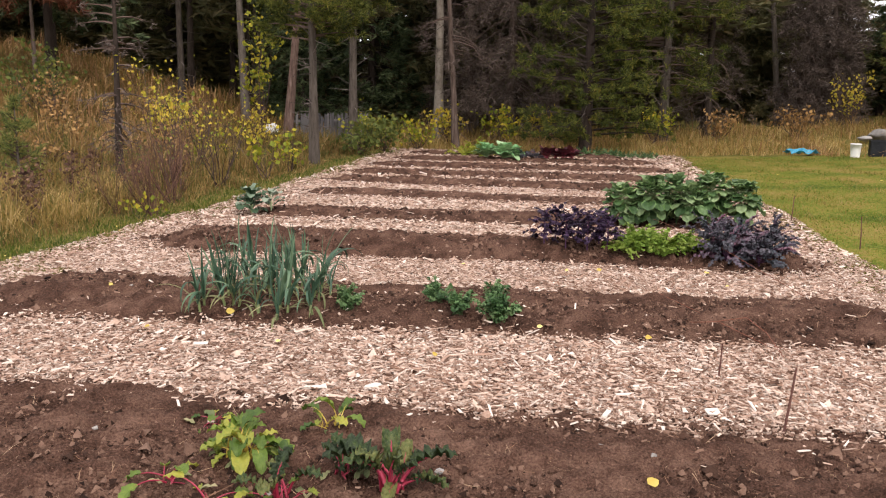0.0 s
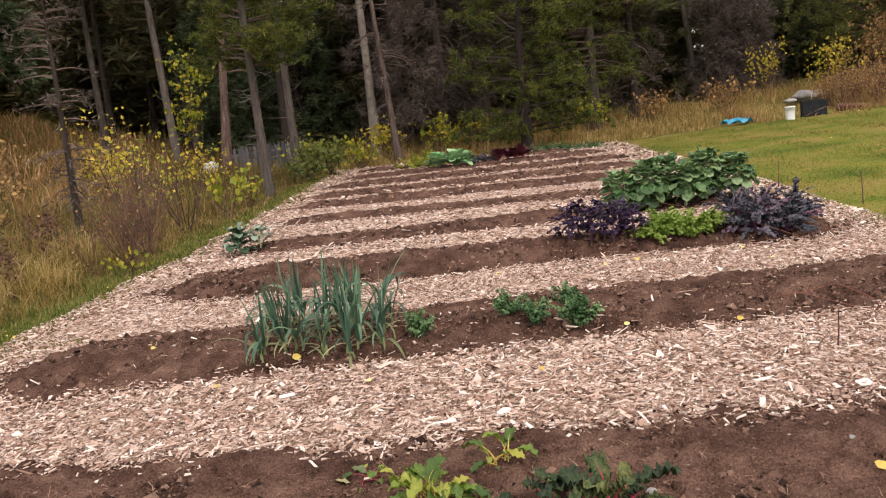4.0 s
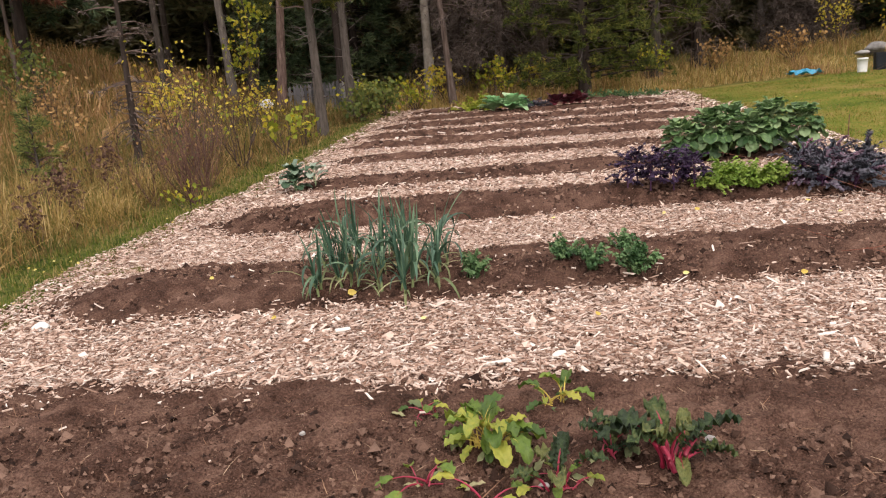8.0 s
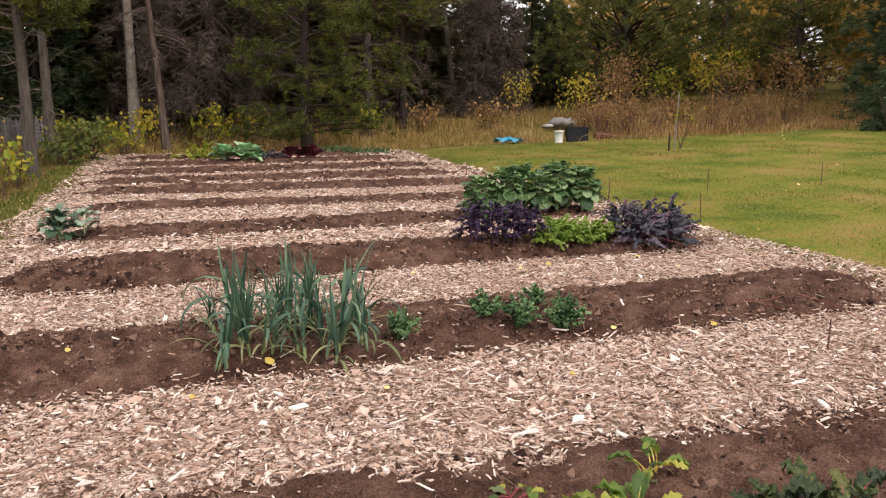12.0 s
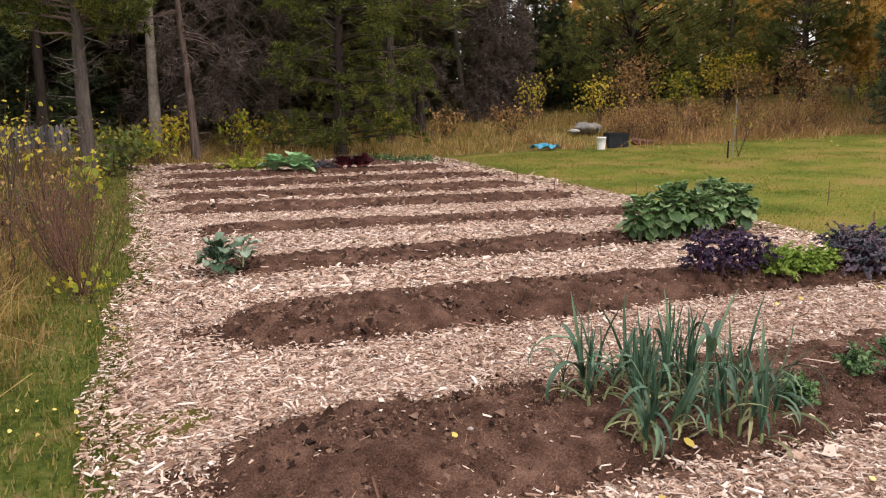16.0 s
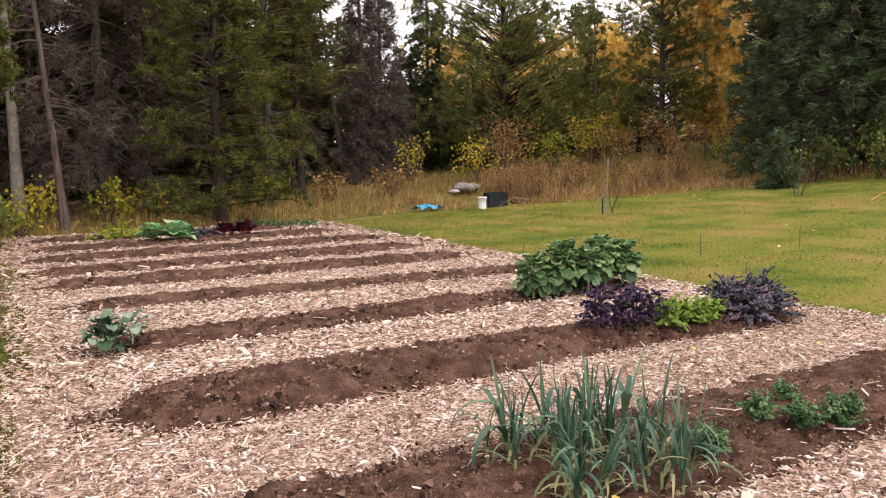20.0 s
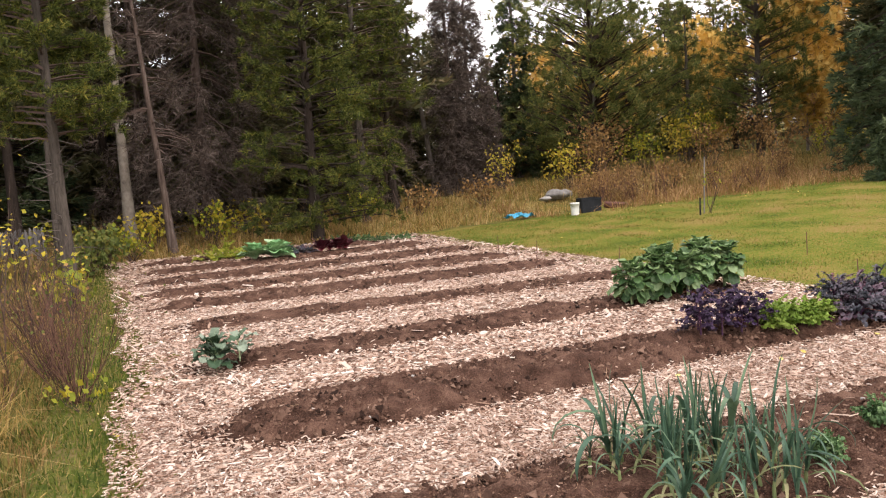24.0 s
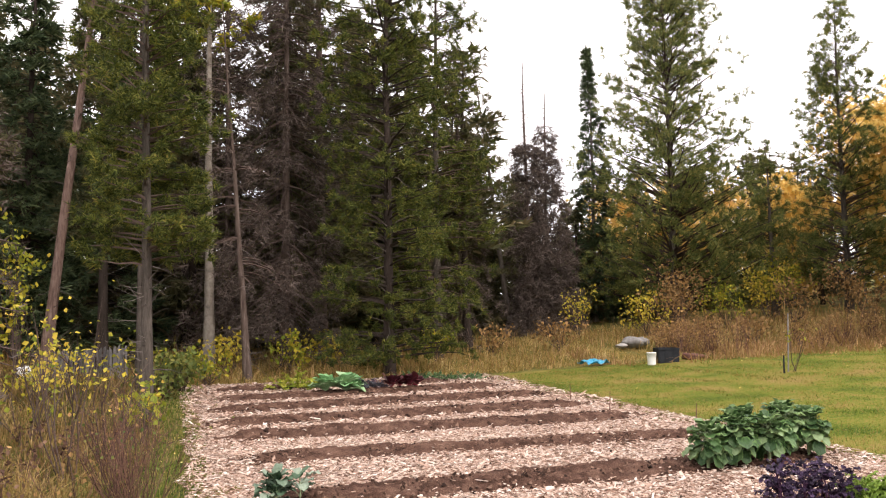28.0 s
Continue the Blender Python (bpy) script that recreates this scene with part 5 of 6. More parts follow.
def soil_top(x, y):
    return float(0.025 + max(0.0, float(bed_height(np.array(x), np.array(y)))))


def rosette(name, x, y, sets, n, label, category, tilt=(-10, 40), scale=(0.7, 1.1), group="", stem=None, stem_h=0.0, turn=0.0, spread_r=0.0, bare=0.0):
    """A plant whose leaves stand round a centre; with stem_h they climb a stem."""
    ob = thing(name, pose(x, y, soil_top(x, y), 0, 0, turn), label, category, group)
    if stem:
        child("stem", fast_mesh("stem", *tube([(0, 0, -0.03), (0.005, 0, stem_h * 0.5), (0, 0.008, stem_h)], [0.009, 0.008, 0.006], 6), stem, True), ob)
    for k in range(n):
        t = k / max(1, n - 1)
        pair = sets[int(rng.integers(len(sets)))]
        put_leaf(ob, pair, k * 137.5 + rng.normal(0, 14), tilt[0] + (tilt[1] - tilt[0]) * (1 - t) + rng.normal(0, 7), rng.uniform(*scale) * (1.0 - 0.2 * t if stem_h else 1), (rng.normal(0, spread_r), rng.normal(0, spread_r), stem_h * (bare + (1 - bare) * t)))
    return ob


# leeks
leek_leaves = leaf_set("leaf", 8, 0.47, 0.0098, LEEK, rise=87, fall=26, fold=0.55, blunt=0.55, nu=7, nv=2, tip=0.45)
leek_bent = leaf_set("leaf", 4, 0.5, 0.0135, LEEK, rise=80, fall=175, fold=0.5, blunt=0.55, nu=9, nv=2, tip=0.45)
leek_dry = leaf_set("wilted_leaf", 4, 0.34, 0.011, WILTED, rise=55, fall=110, fold=0.3, blunt=0.6, nu=7, nv=2, tip=0.5)
shank = fast_mesh("shank", *tube([(0, 0, -0.03), (0.002, 0, 0.03), (0, 0, 0.07)], [0.011, 0.010, 0.008], 7), LEEK_PALE, True)
for k in range(40):
    col, row = k % 14, k // 14
    x, y = -1.05 + 0.068 * col + rng.normal(0, 0.045), 4.78 + 0.32 * row + rng.normal(0, 0.09)
    ob = thing("leek", pose(x, y, soil_top(x, y), rng.normal(0, 7), rng.normal(2, 7), rng.uniform(0, 360)), "leek with blue-green strap leaves growing in soil", "leek", "leeks in the bed")
    child("shank", shank, ob)
    s = rng.uniform(0.65, 1.08)
    for q in range(7):
        bent = rng.uniform() < 0.36
        put_leaf(ob, (leek_bent if bent else leek_leaves)[int(rng.integers(4 if bent else 8))], (q % 2) * 180 + rng.normal(0, 30), rng.normal(3, 9), s * rng.uniform(0.6, 1.2), (0, 0, 0.02 + 0.012 * q))
    for q in range(2):
        put_leaf(ob, leek_dry[int(rng.integers(4))], rng.uniform(0, 360), rng.normal(12, 15), rng.uniform(0.6, 1.15), (0, 0, 0.03), "wilted_leaf")

# low green plants beside the leeks
herb = lobed_set(6, 0.18, HERB, HERB, 0.0025, rise=84, fall=42, start=0.4, lobe=0.036, pairs=6, each=1)
for x, y, s, n in ((0.06, 4.93, 0.92, 52), (0.68, 5.14, 0.88, 50), (0.88, 4.98, 0.92, 52), (1.12, 5.32, 0.75, 40), (1.17, 4.93, 1.0, 76)):
    rosette("celery_plant", x, y, herb, n, "bushy low plant with dark green crinkled leaves", "vegetable", (-8, 26), (0.6 * s, 1.2 * s), "low green plants in the leek bed", spread_r=0.026 * s)

# chard
lime_leaf = leaf_set("leaf", 10, 0.21, 0.026, CHARD_LIME, YELLOW_STEM, 0.005, 0.75, rise=82, fall=130, fold=0.5, ruffle=0.7, start=0.5, nu=20, nv=8, blunt=1.0, tip=0.5)
pink_leaf = leaf_set("leaf", 6, 0.2, 0.025, CHARD_LIME, MAGENTA, 0.005, 0.75, rise=60, fall=80, fold=0.35, ruffle=0.55, start=0.6, nu=20, nv=8, blunt=1.0, tip=0.5)
dark_leaf = leaf_set("leaf", 8, 0.29, 0.035, CHARD_DARK, MAGENTA, 0.010, 0.75, rise=82, fall=95, fold=0.4, ruffle=1.2, start=0.36, nu=24, nv=10, blunt=1.0, tip=0.5)
dry_leaf = leaf_set("wilted_leaf", 4, 0.14, 0.03, WILTED, rise=20, fall=40, fold=0.3, ruffle=0.6, nu=6, nv=4)
CHARD = [(0.03, 2.76, pink_leaf, 9, 0.62, "small chard with green leaves on pink stalks"), (0.34, 2.38, lime_leaf, 36, 1.1, "chard with lime-green leaves on yellow stalks"),
         (0.59, 2.78, lime_leaf, 10, 0.85, "small chard with yellowing leaves on yellow stalks"), (0.11, 2.13, pink_leaf, 6, 1.05, "sparse chard with lime leaves on pink stalks"),
         (0.35, 1.98, pink_leaf, 6, 1.0, "sprawling chard with lime leaves on magenta stalks"), (0.62, 2.08, dark_leaf, 5, 0.85, "chard with dark leaves on thick magenta stalks"),
         (0.63, 2.1, pink_leaf, 9, 0.8, "chard with lime leaves on magenta stalks"), (0.78, 2.3, dark_leaf, 7, 0.65, "small chard with dark leaves on magenta stalks"), (1.03, 2.24, dark_leaf, 14, 1.0, "chard with crinkled dark leaves on magenta stalks")]
for x, y, kind, n, s, label in CHARD:
    ob = rosette("chard_plant", x, y, kind, n, label, "chard", (-8, 36), (0.65 * s, 1.2 * s), "chard in the soil bed", spread_r=0.025)
    for q in range(2):
        put_leaf(ob, dry_leaf[int(rng.integers(4))], rng.uniform(0, 360), 0, rng.uniform(0.35, 0.65), (rng.normal(0, 0.06), rng.normal(0, 0.06), 0.015), "wilted_leaf")

# purple kale
plum = lobed_set(6, 0.26, PLUM, PLUM_STEM, 0.004, rise=46, fall=70, start=0.35, lobe=0.06, pairs=8, each=1)
for x, y in ((1.36, 7.66), (1.47, 7.84), (1.58, 7.64), (1.7, 7.84), (1.8, 7.64), (1.92, 7.84), (2.0, 7.66)):
    rosette("purple_kale", x, y, plum, 17, "frilly dark purple kale with bare lower stem", "kale", (-25, 30), (0.6, 0.95), "row of purple kale", PLUM_STEM, 0.27, bare=0.34)
fresh = lobed_set(6, 0.22, FRESH, FRESH, 0.0025, rise=72, fall=75, start=0.4, lobe=0.04, pairs=6, each=1)
for x, y, s in ((2.22, 7.64, 0.9), (2.38, 7.78, 0.95), (2.54, 7.62, 0.9), (2.8, 7.74, 0.8)):
    rosette("leafy_herb", x, y, fresh, 60, "bushy plant with bright yellow-green leaves", "vegetable", (-10, 40), (0.9 * s, 1.4 * s), "yellow-green plants in the kale bed", spread_r=0.04)
dusk = lobed_set(6, 0.34, DUSK, PLUM_STEM, 0.005, rise=58, fall=75, start=0.3, lobe=0.046, pairs=12, each=1)
for x, y in ((3.05, 7.78), (3.16, 7.56), (3.32, 7.78), (3.47, 7.58), (3.62, 7.78)):
    rosette("red_kale", x, y, dusk, 30, "grey-purple kale with frilled leaves and pink ribs", "kale", (-15, 35), (0.8, 1.2), "clump of grey-purple kale", PLUM_STEM, 0.14)

# brussels sprouts: a tall head of cupped leaves on each stem, older leaves hanging below it
sprout_in = leaf_set("leaf", 6, 0.16, 0.056, SPROUT, VEIN, 0.003, 0.8, rise=0, fall=-85, fold=0.2, ruffle=0.3, start=0.2, nu=8, nv=6, blunt=1.0, tip=0.4, rim=RIM)
sprout_mid = leaf_set("leaf", 10, 0.27, 0.066, SPROUT, VEIN, 0.004, 0.8, rise=0, fall=50, fold=0.3, ruffle=0.4, start=0.4, nu=10, nv=6, blunt=1.0, tip=0.4, rim=RIM)
sprout_low = leaf_set("leaf", 6, 0.29, 0.07, SPROUT, VEIN, 0.005, 0.8, rise=0, fall=45, fold=0.3, ruffle=0.4, start=0.42, nu=10, nv=6, blunt=1.0, tip=0.4, rim=RIM)
for x, y, h, s, n in ((2.24, 10.12, 0.38, 0.92, 112), (2.62, 10.14, 0.46, 1.04, 150), (3.08, 10.14, 0.42, 0.92, 116), (3.38, 10.28, 0.5, 1.02, 150), (3.76, 10.28, 0.45, 0.97, 136), (2.95, 10.42, 0.46, 0.92, 76)):
    ob = thing("brussels_sprout_plant", pose(x, y, soil_top(x, y), 0, 0, rng.uniform(0, 360)), "large leafy green brussels sprout plant", "vegetable", "clump of brussels sprouts")
    child("stem", fast_mesh("stem", *tube([(0, 0, -0.03), (0.01, 0, h * 0.5), (0, 0.01, h)], [0.022, 0.019, 0.013], 6), VEIN, True), ob)
    for k in range(n):
        u = k / (n - 1)
        inner_part = u < 0.26
        pair = sprout_in[int(rng.integers(6))] if inner_part else sprout_mid[int(rng.integers(10))] if u < 0.75 else sprout_low[int(rng.integers(6))]
        up = 66 - 100 * u if inner_part else 70 - 105 * (u - 0.26) / 0.74
        grow = 0.5 + 1.9 * u if inner_part else 0.8 + 0.28 * u
        put_leaf(ob, pair, k * 137.5 + rng.normal(0, 10), -up + rng.normal(0, 9), 0.98 * s * grow * rng.uniform(0.8, 1.12), (rng.normal(0, 0.03), rng.normal(0, 0.03), h * (1.06 - 0.42 * u**1.2)))

# single kale at the left end of its bed
kale = leaf_set("leaf", 8, 0.36, 0.07, KALE, VEIN, 0.005, 0.8, rise=76, fall=125, fold=0.15, ruffle=0.5, start=0.32, nu=12, nv=8, blunt=0.95, tip=0.45)
rosette("kale_plant", -2.74, 9.85, kale, 30, "grey-green kale with drooping frilled leaves", "kale", (-14, 24), (0.75, 1.1), "", VEIN, 0.22)
rosette("kale_plant", -2.5, 9.95, kale, 9, "small grey-green kale with drooping leaves", "kale", (-15, 20), (0.65, 0.95), "", VEIN, 0.18)

# far bed
yellowed = lobed_set(6, 0.22, YELLOWED, FRESH, 0.0025, rise=72, fall=75, start=0.4, lobe=0.045, pairs=6, each=1)
cab = leaf_set("leaf", 6, 0.3, 0.085, CABBAGE, VEIN, 0.006, 0.7, rise=50, fall=60, fold=0.3, ruffle=0.35, start=0.2, nu=7, nv=6)
for x, y, s in ((-0.85, 21.3, 1.3), (-0.4, 21.25, 1.45), (-0.1, 21.5, 1.1)):
    rosette("cabbage_plant", x, y, cab, 58, "pale green cabbage with wide open leaves", "cabbage", (-45, 5), (0.85 * s, 1.2 * s), "cabbages in the far bed")
for x, y, s in ((-1.75, 22.9, 1.0), (-1.4, 23.2, 1.1), (-1.1, 22.8, 0.9)):
    rosette("leafy_herb", x, y, yellowed, 22, "yellow-green leafy plant in the far bed", "vegetable", (-10, 45), (1.5 * s, 2.1 * s), "yellow-green plants in the far bed", spread_r=0.08)
for x, y in ((0.2, 21.5), (0.45, 21.6)):
    rosette("kale_plant", x, y, dusk, 14, "grey-purple kale in the far bed", "kale", (-10, 35), (0.8, 1.2))
beet = leaf_set("leaf", 5, 0.32, 0.075, BEET, MAGENTA, 0.006, 0.7, rise=66, fall=60, fold=0.2, ruffle=0.25, start=0.3, nu=7, nv=4)
for x, y in ((0.75, 21.4), (0.98, 21.55), (1.2, 21.4), (1.4, 21.6)):
    rosette("beet_plant", x, y, beet, 18, "beet with dark red leaves", "beet", (-10, 30), (1.0, 1.45), "beets in the far bed")
for k in range(14):
    x, y = 1.5 + 0.17 * k + rng.normal(0, 0.04), 23.75 + rng.normal(0, 0.2)
    rosette("low_green_plant", x, y, herb, 14, "low dark green plant in the far bed", "vegetable", (0, 55), (0.9, 1.5), "dark green row in the far bed", spread_r=0.08)

# ---- small things on the ground ----
rng = np.random.default_rng(26)


def fallen_leaf(x, y, size, label="fallen yellow leaf on the ground", mat=FALLEN, name="fallen_leaf", z=None, category="leaf"):
    me, _ = leaf_mesh(name, size * 0.7, size * 0.33, mat, rise=6, fall=14 * rng.uniform(-1, 1), fold=0.12, ruffle=0.15, nu=6, nv=4, blunt=0.75, seed=int(rng.integers(1e6)))
    b = max(0.0, float(bed_height(np.array(x), np.array(y))))
    ob = new(name, me)
    ob.matrix_world = pose(x, y, float(land(x, y)) + 0.062 + b if z is None else z, rng.normal(22, 8), rng.normal(0, 4), rng.uniform(-50, 50))
    return tagged(ob, label, category, "fallen leaves" if mat is FALLEN else "")


for x, y, s in ((-0.79, 4.7, 0.09), (1.457, 4.824, 0.06), (2.193, 4.798, 0.065), (2.04, 2.43, 0.075), (-0.2, 4.15, 0.05), (-1.9, 5.0, 0.05), (-1.2, 4.3, 0.05), (1.9, 7.0, 0.07), (1.6, 6.95, 0.05), (0.6, 7.0, 0.06), (2.9, 7.15, 0.07), (0.85, 4.1, 0.05), (-2.6, 3.2, 0.05), (3.0, 6.6, 0.05)):
    fallen_leaf(x, y, s)
for k in range(110):
    y = rng.uniform(3, 24)
    x = float(RIGHT(y)) + rng.uniform(0.2, 14) if k < 50 else float(LEFT(y)) - rng.uniform(0.05, 0.6)
    fallen_leaf(x, y, rng.uniform(0.04, 0.08) if k < 50 else rng.uniform(0.025, 0.045), "fallen yellow leaf on the grass", z=float(land(x, y)) + 0.05)


def slab(x, y, a, b, c, turn, label, mat=PALE_CHIP, name="wood_piece", category="wood piece"):
    bm = bmesh.new()
    bmesh.ops.create_cube(bm, size=1)
    for v in bm.verts:
        v.co = Vector((v.co.x * a * rng.uniform(0.8, 1.1), v.co.y * b * rng.uniform(0.7, 1.15), v.co.z * c))
    bmesh.ops.bevel(bm, geom=bm.edges[:], offset=min(a, b, c) * 0.2, segments=1, affect="EDGES")
    me = bpy.data.meshes.new(name)
    bm.to_mesh(me)
    bm.free()
    me.materials.append(mat)
    ob = new(name, me)
    ob.matrix_world = pose(x, y, float(land(x, y)) + 0.05 + max(0, float(bed_height(np.array(x), np.array(y)))), rng.normal(0, 6), rng.normal(0, 6), turn)
    tagged(ob, label, category)


slab(-0.663, 4.032, 0.10, 0.065, 0.012, 30, "large white bark-free wood chip on the path")
slab(0.309, 3.409, 0.15, 0.03, 0.018, 8, "long pale split piece of wood on the path")
slab(-0.75, 4.25, 0.09, 0.025, 0.012, 120, "pale wood splinter on the path")
slab(0.62, 3.5, 0.10, 0.05, 0.015, 60, "pale wood splinter on the path")
slab(1.9, 3.35, 0.11, 0.03, 0.014, 75, "pale wood splinter on the path")
slab(2.45, 3.5, 0.07, 0.05, 0.012, 10, "pale wood chip on the path")


def stone(x, y, r, label, mat=STONE, name="stone", squash=0.65, z=None):
    bm = bmesh.new()
    bmesh.ops.create_icosphere(bm, subdivisions=3, radius=r)
    s = rng.uniform(0, 50, 3)
    for v in bm.verts:
        v.co = v.co * (1 + 0.32 * noise.noise(v.co / r * 0.9 + Vector(s)) + 0.13 * noise.cell(v.co / r * 1.7 + Vector(s)) + 0.07 * noise.noise(v.co / r * 4 + Vector(s)))
        v.co.z *= squash
    me = bpy.data.meshes.new(name)
    bm.to_mesh(me)
    bm.free()
    me.materials.append(mat)
    for p in me.polygons:
        p.use_smooth = True
    ob = new(name, me)
    g = float(land(x, y)) + 0.03 + max(0, float(bed_height(np.array(x), np.array(y))))
    ob.matrix_world = pose(x, y, g + r * squash * 0.4 if z is None else z, 0, 0, rng.uniform(0, 360))
    tagged(ob, label, "stone")


stone(-2.856, 4.36, 0.055, "small white stone on the wood chips", WHITE)
for k in range(16):
    x, y = rng.uniform(-2.8, 4.0), rng.choice([rng.uniform(1.7, 3.0), rng.uniform(4.7, 5.7), rng.uniform(7.2, 8.3)])
    stone(x, y, rng.uniform(0.010, 0.02), "small grey pebble in the soil")
stone(11.8, 29.9, 0.46, "large pale grey boulder in the weeds", squash=0.45, z=0.66)
stone(11.15, 29.5, 0.2, "pale grey boulder in the weeds", squash=0.5, z=0.56)
stone(12.3, 30.1, 0.28, "pale grey boulder in the weeds", squash=0.6, z=0.68)


def stick(name, pts, r, mat, label, category="stick"):
    me = fast_mesh(name, *tube(pts, np.linspace(r, r * 0.7, len(pts)), 6), mat, True)
    tagged(new(name, me), label, category)


def peg(x, y, h, r, lean=0.0, label="thin wooden peg stuck in the ground", mat=RUSTY, name="peg"):
    z = float(land(x, y)) + max(0, float(bed_height(np.array(x), np.array(y))))
    stick(name, [(x, y, z - 0.05), (x + lean * h * 0.5 + 0.004, y, z + h * 0.5), (x + lean * h, y, z + h)], r, mat, label)


peg(2.75, 3.3, 0.38, 0.007, 0.1)
peg(2.57, 4.13, 0.24, 0.006, 0.05)
stone(1.86, 2.85, 0.02, "small grey pebble in the soil")
stone(2.09, 2.79, 0.02, "small grey pebble in the soil")
stick("twine", [(2.52, 5.05, 0.12), (2.63, 4.79, 0.2), (2.84, 4.8, 0.24), (2.91, 4.51, 0.22), (2.95, 4.21, 0.16)], 0.003, TWINE, "red twine hanging over the soil bed", "twine")
for x, y in ((4.0, 13.2), (3.7, 15.6), (3.8, 17.6), (4.6, 11.2), (4.9, 9.2), (6.8, 12.0), (5.4, 6.4), (8.6, 11.5)):
    peg(x, y, 0.4, 0.008, rng.normal(0, 0.04))
stick("twine", [(2.35, 5.75, 0.16), (2.7, 5.2, 0.11), (2.95, 4.75, 0.08), (3.05, 4.6, 0.1)], 0.0025, TWINE, "red twine lying across the soil bed", "twine")
stick("twine", [(3.5, 6.0, 0.14), (3.0, 8.0, 0.26), (2.6, 9.6, 0.22)], 0.0025, TWINE, "red twine strung between the beds", "twine")
stick("cord", [(15.0, 14.8, 0.56), (16.5, 15.6, 0.66), (18.0, 16.0, 0.72), (20.0, 15.6, 0.8)], 0.011, ORANGE, "orange cord lying on the lawn", "cord")

# stakes by the young tree
g = float(land(10.4, 19.4))
stick("tree_stake", [(10.62, 19.5, g - 0.1), (10.66, 19.5, g + 0.7), (10.7, 19.5, g + 1.5)], 0.018, FENCE, "thin upright metal stake beside the young tree", "stake")
stick("tree_stake", [(10.35, 19.3, g - 0.1), (10.35, 19.3, g + 0.25), (10.36, 19.3, g + 0.45)], 0.024, BLACK, "short dark post beside the young tree", "stake")


def bucket(x, y, r, h, mat, label):
    z = float(land(x, y))
    ob = thing("bucket", pose(x, y, z), label, "bucket")
    child("body", fast_mesh("body", *tube([(0, 0, 0), (0, 0, h * 0.5), (0, 0, h * 0.97), (0, 0, h * 0.975), (0, 0, h)], [r * 0.85, r * 0.93, r, r * 1.06, r * 1.06], 24), mat, True), ob)
    bm = bmesh.new()
    bmesh.ops.create_cone(bm, cap_ends=True, segments=24, radius1=r * 1.08, radius2=r * 1.02, depth=0.025)
    bmesh.ops.translate(bm, verts=bm.verts, vec=(0, 0, h + 0.012))
    part("lid", bm, mat, ob)
    a = np.linspace(0, np.pi, 9)
    child("handle", fast_mesh("handle", *tube(np.stack([np.cos(a) * r * 1.08, 0 * a - r * 0.5 * np.sin(a) - r * 0.2, h * 0.9 - 0.5 * r * np.sin(a)], -1), np.full(9, 0.006), 5), STONE, True), ob, label="wire handle")


bucket(9.13, 23.7, 0.14, 0.36, WHITE, "white plastic bucket standing at the lawn's edge")


def bin_box(x, y, w, d, h):
    ob = thing("compost_bin", pose(x, y, float(land(x, y)) - 0.02, 0, 0, -12), "open black plastic bin in the weeds", "bin")
    for name, loc, s in (("side_panel", (-w / 2, 0, h / 2), (0.03, d, h)), ("side_panel", (w / 2, 0, h / 2), (0.03, d, h)), ("front_panel", (0, -d / 2, h / 2 - 0.02), (w - 0.034, 0.03, h - 0.04)),
                         ("back_panel", (0, d / 2, h / 2), (w - 0.034, 0.03, h)), ("floor_panel", (0, 0, 0.03), (w - 0.05, d - 0.05, 0.03)), ("rim", (0, -d / 2 - 0.02, h - 0.03), (w + 0.06, 0.03, 0.06)), ("rib", (-w * 0.2, -d / 2 - 0.018, h * 0.45), (0.03, 0.012, h * 0.7)), ("rib", (w * 0.2, -d / 2 - 0.018, h * 0.45), (0.03, 0.012, h * 0.7))):
        bm = bmesh.new()
        bmesh.ops.create_cube(bm, size=1)
        for v in bm.verts:
            v.co = Vector((v.co.x * s[0] + loc[0], v.co.y * s[1] + loc[1], v.co.z * s[2] + loc[2]))
        bmesh.ops.bevel(bm, geom=bm.edges[:], offset=0.006, segments=2, affect="EDGES")
        part(name, bm, BLACK, ob)


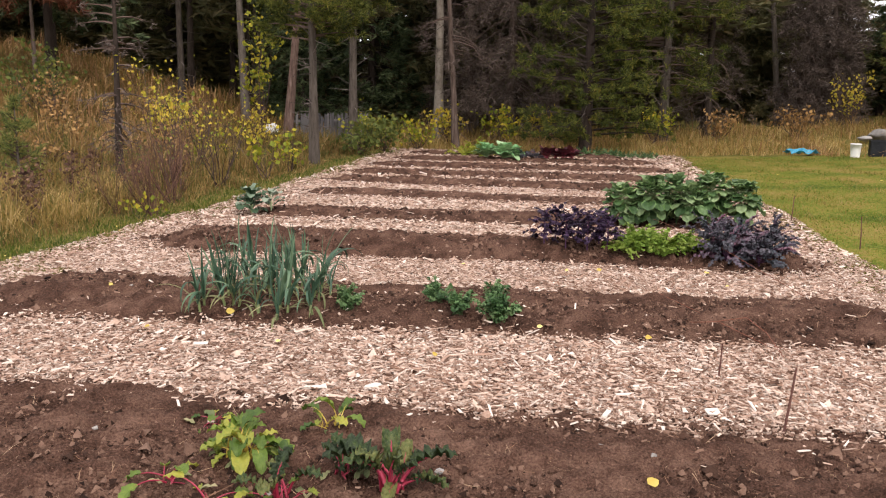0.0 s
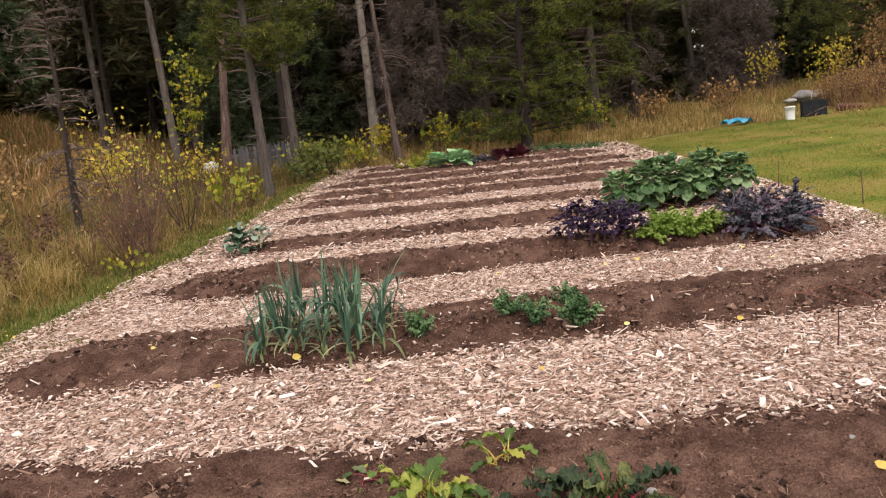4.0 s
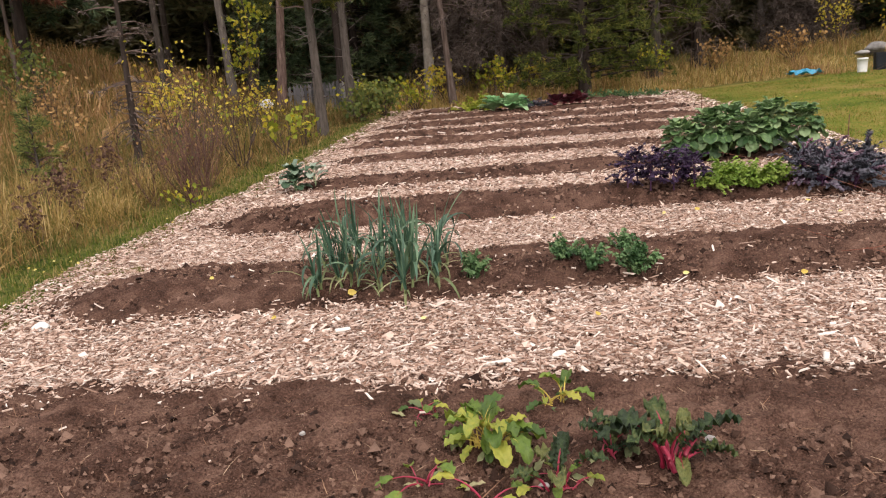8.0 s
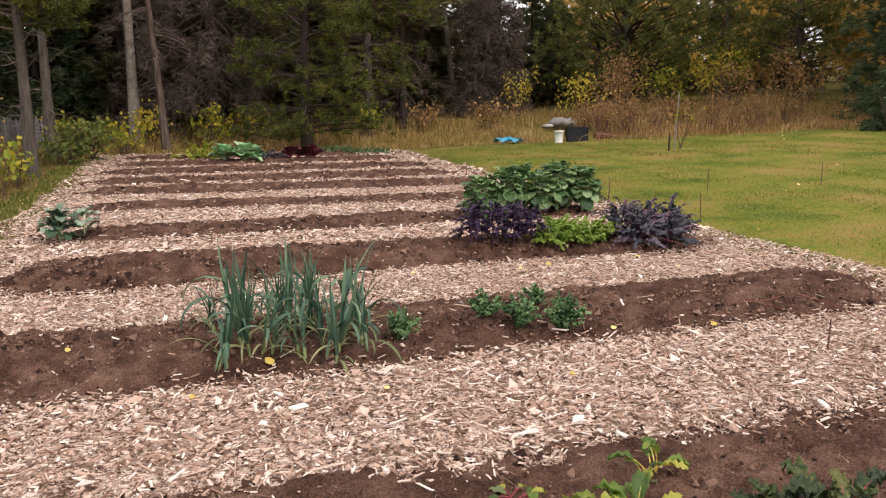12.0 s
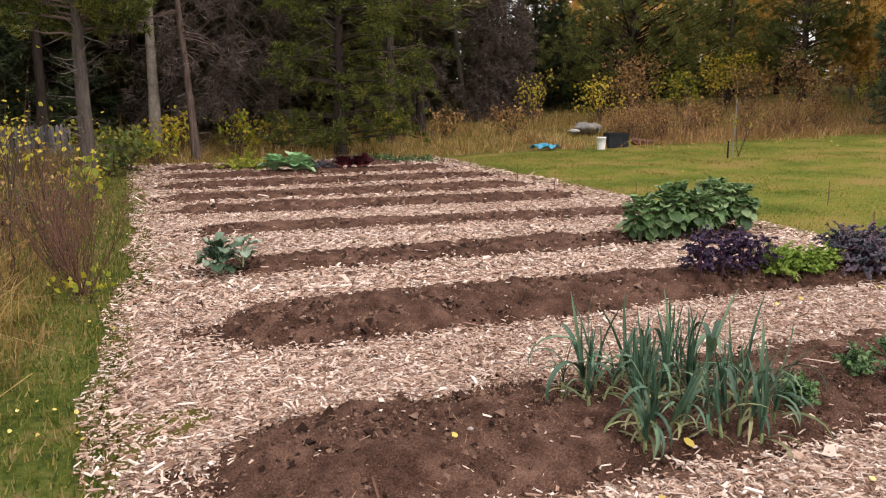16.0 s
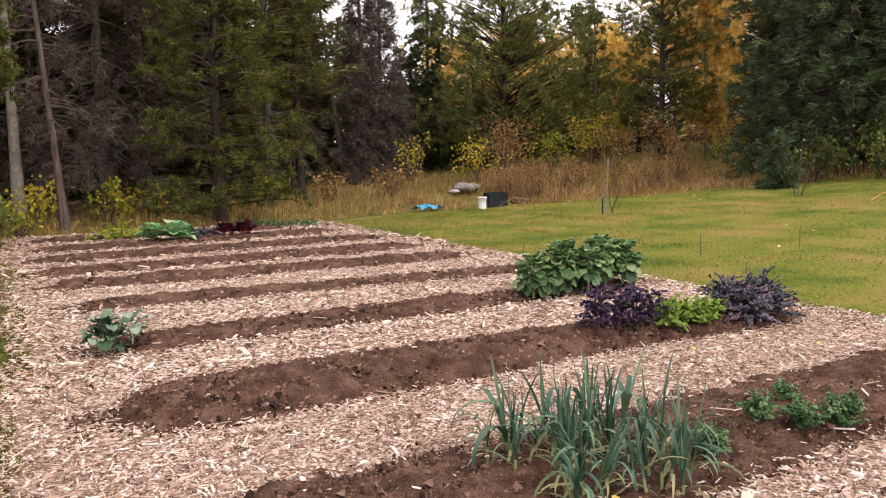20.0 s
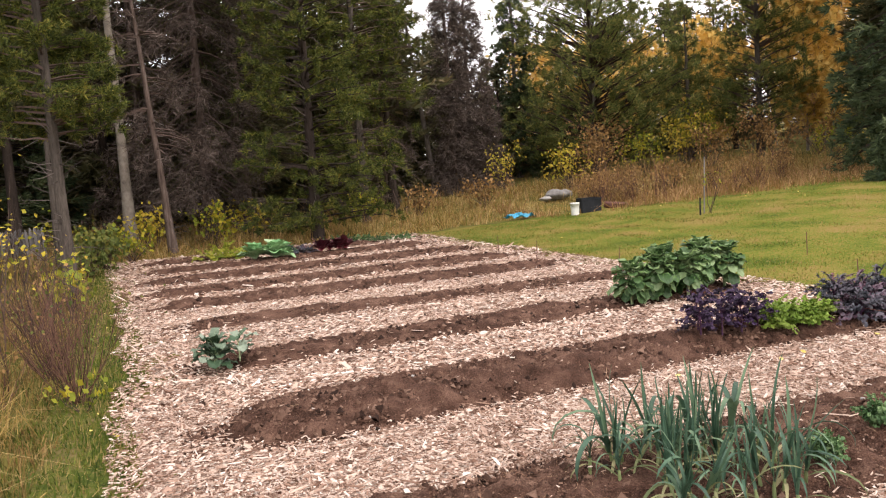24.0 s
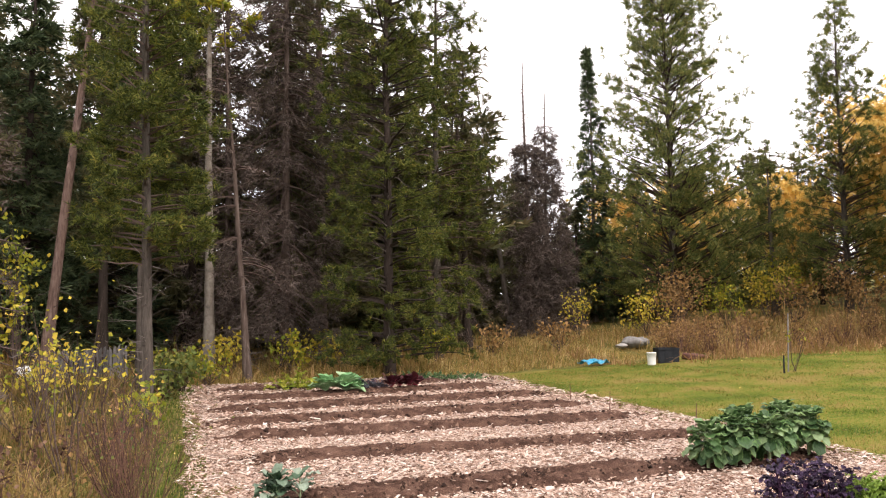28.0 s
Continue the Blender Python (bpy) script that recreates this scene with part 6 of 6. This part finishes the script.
bin_box(10.08, 24.5, 0.62, 0.55, 0.48)
slab(11.3, 24.8, 0.8, 0.5, 0.2, 10, "weathered reddish wooden crate lid beside the bin", RUSTY, "wooden_crate", "crate")
# blue tarp, crumpled
bm = bmesh.new()
bmesh.ops.create_grid(bm, x_segments=26, y_segments=16, size=0.5)
for v in bm.verts:
    q = v.co.copy()
    v.co = Vector((q.x * 0.9, q.y * 0.55, 0.10 + 0.13 * noise.noise(q * 3.2) + 0.07 * noise.noise(q * 8) + 0.05 * (1 - 4 * q.y * q.y)))
me = bpy.data.meshes.new("tarp")
bm.to_mesh(me)
bm.free()
me.materials.append(BLUE)
tarp = tagged(new("tarp", me), "crumpled blue plastic tarp lying in the grass", "tarp")
tarp.matrix_world = pose(8.22, 25.75, float(land(8.22, 25.75)) + 0.02, 0, 0, 15)
tarp.modifiers.new("thick", "SOLIDIFY").thickness = 0.008

# weathered fence at the woods' edge
fence = thing("board_fence", pose(-7.45, 24.9, float(land(-6.9, 26.0)) - 0.15, 0, 0, 70), "low fence of weathered grey boards", "fence")
board_meshes = []
for k in range(5):
    bm = bmesh.new()
    bmesh.ops.create_cube(bm, size=1)
    for v in bm.verts:
        v.co = Vector((v.co.x * 0.13, v.co.y * 0.025, (v.co.z + 0.5) * rng.uniform(0.95, 1.15)))
    bmesh.ops.bevel(bm, geom=bm.edges[:], offset=0.005, segments=1, affect="EDGES")
    me = bpy.data.meshes.new("board")
    bm.to_mesh(me)
    bm.free()
    me.materials.append(FENCE)
    board_meshes.append(me)
for k in range(26):
    child("board", board_meshes[k % 5], fence, pose(0.16 * k, rng.normal(0, 0.01), 0, rng.normal(0, 1.5), rng.normal(0, 2.5), rng.normal(0, 2)))
for z in (0.3, 0.85):
    bm = bmesh.new()
    bmesh.ops.create_cube(bm, size=1)
    for v in bm.verts:
        v.co = Vector((v.co.x * 4.2 + 2.0, v.co.y * 0.05 + 0.05, v.co.z * 0.08 + z))
    part("rail", bm, FENCE, fence)
stone(-7.97, 24.0, 0.22, "pale white boulder beside the leaning pine", WHITE, squash=0.8, z=0.62)

# ---- loose pieces of the path ----
loose_chips()
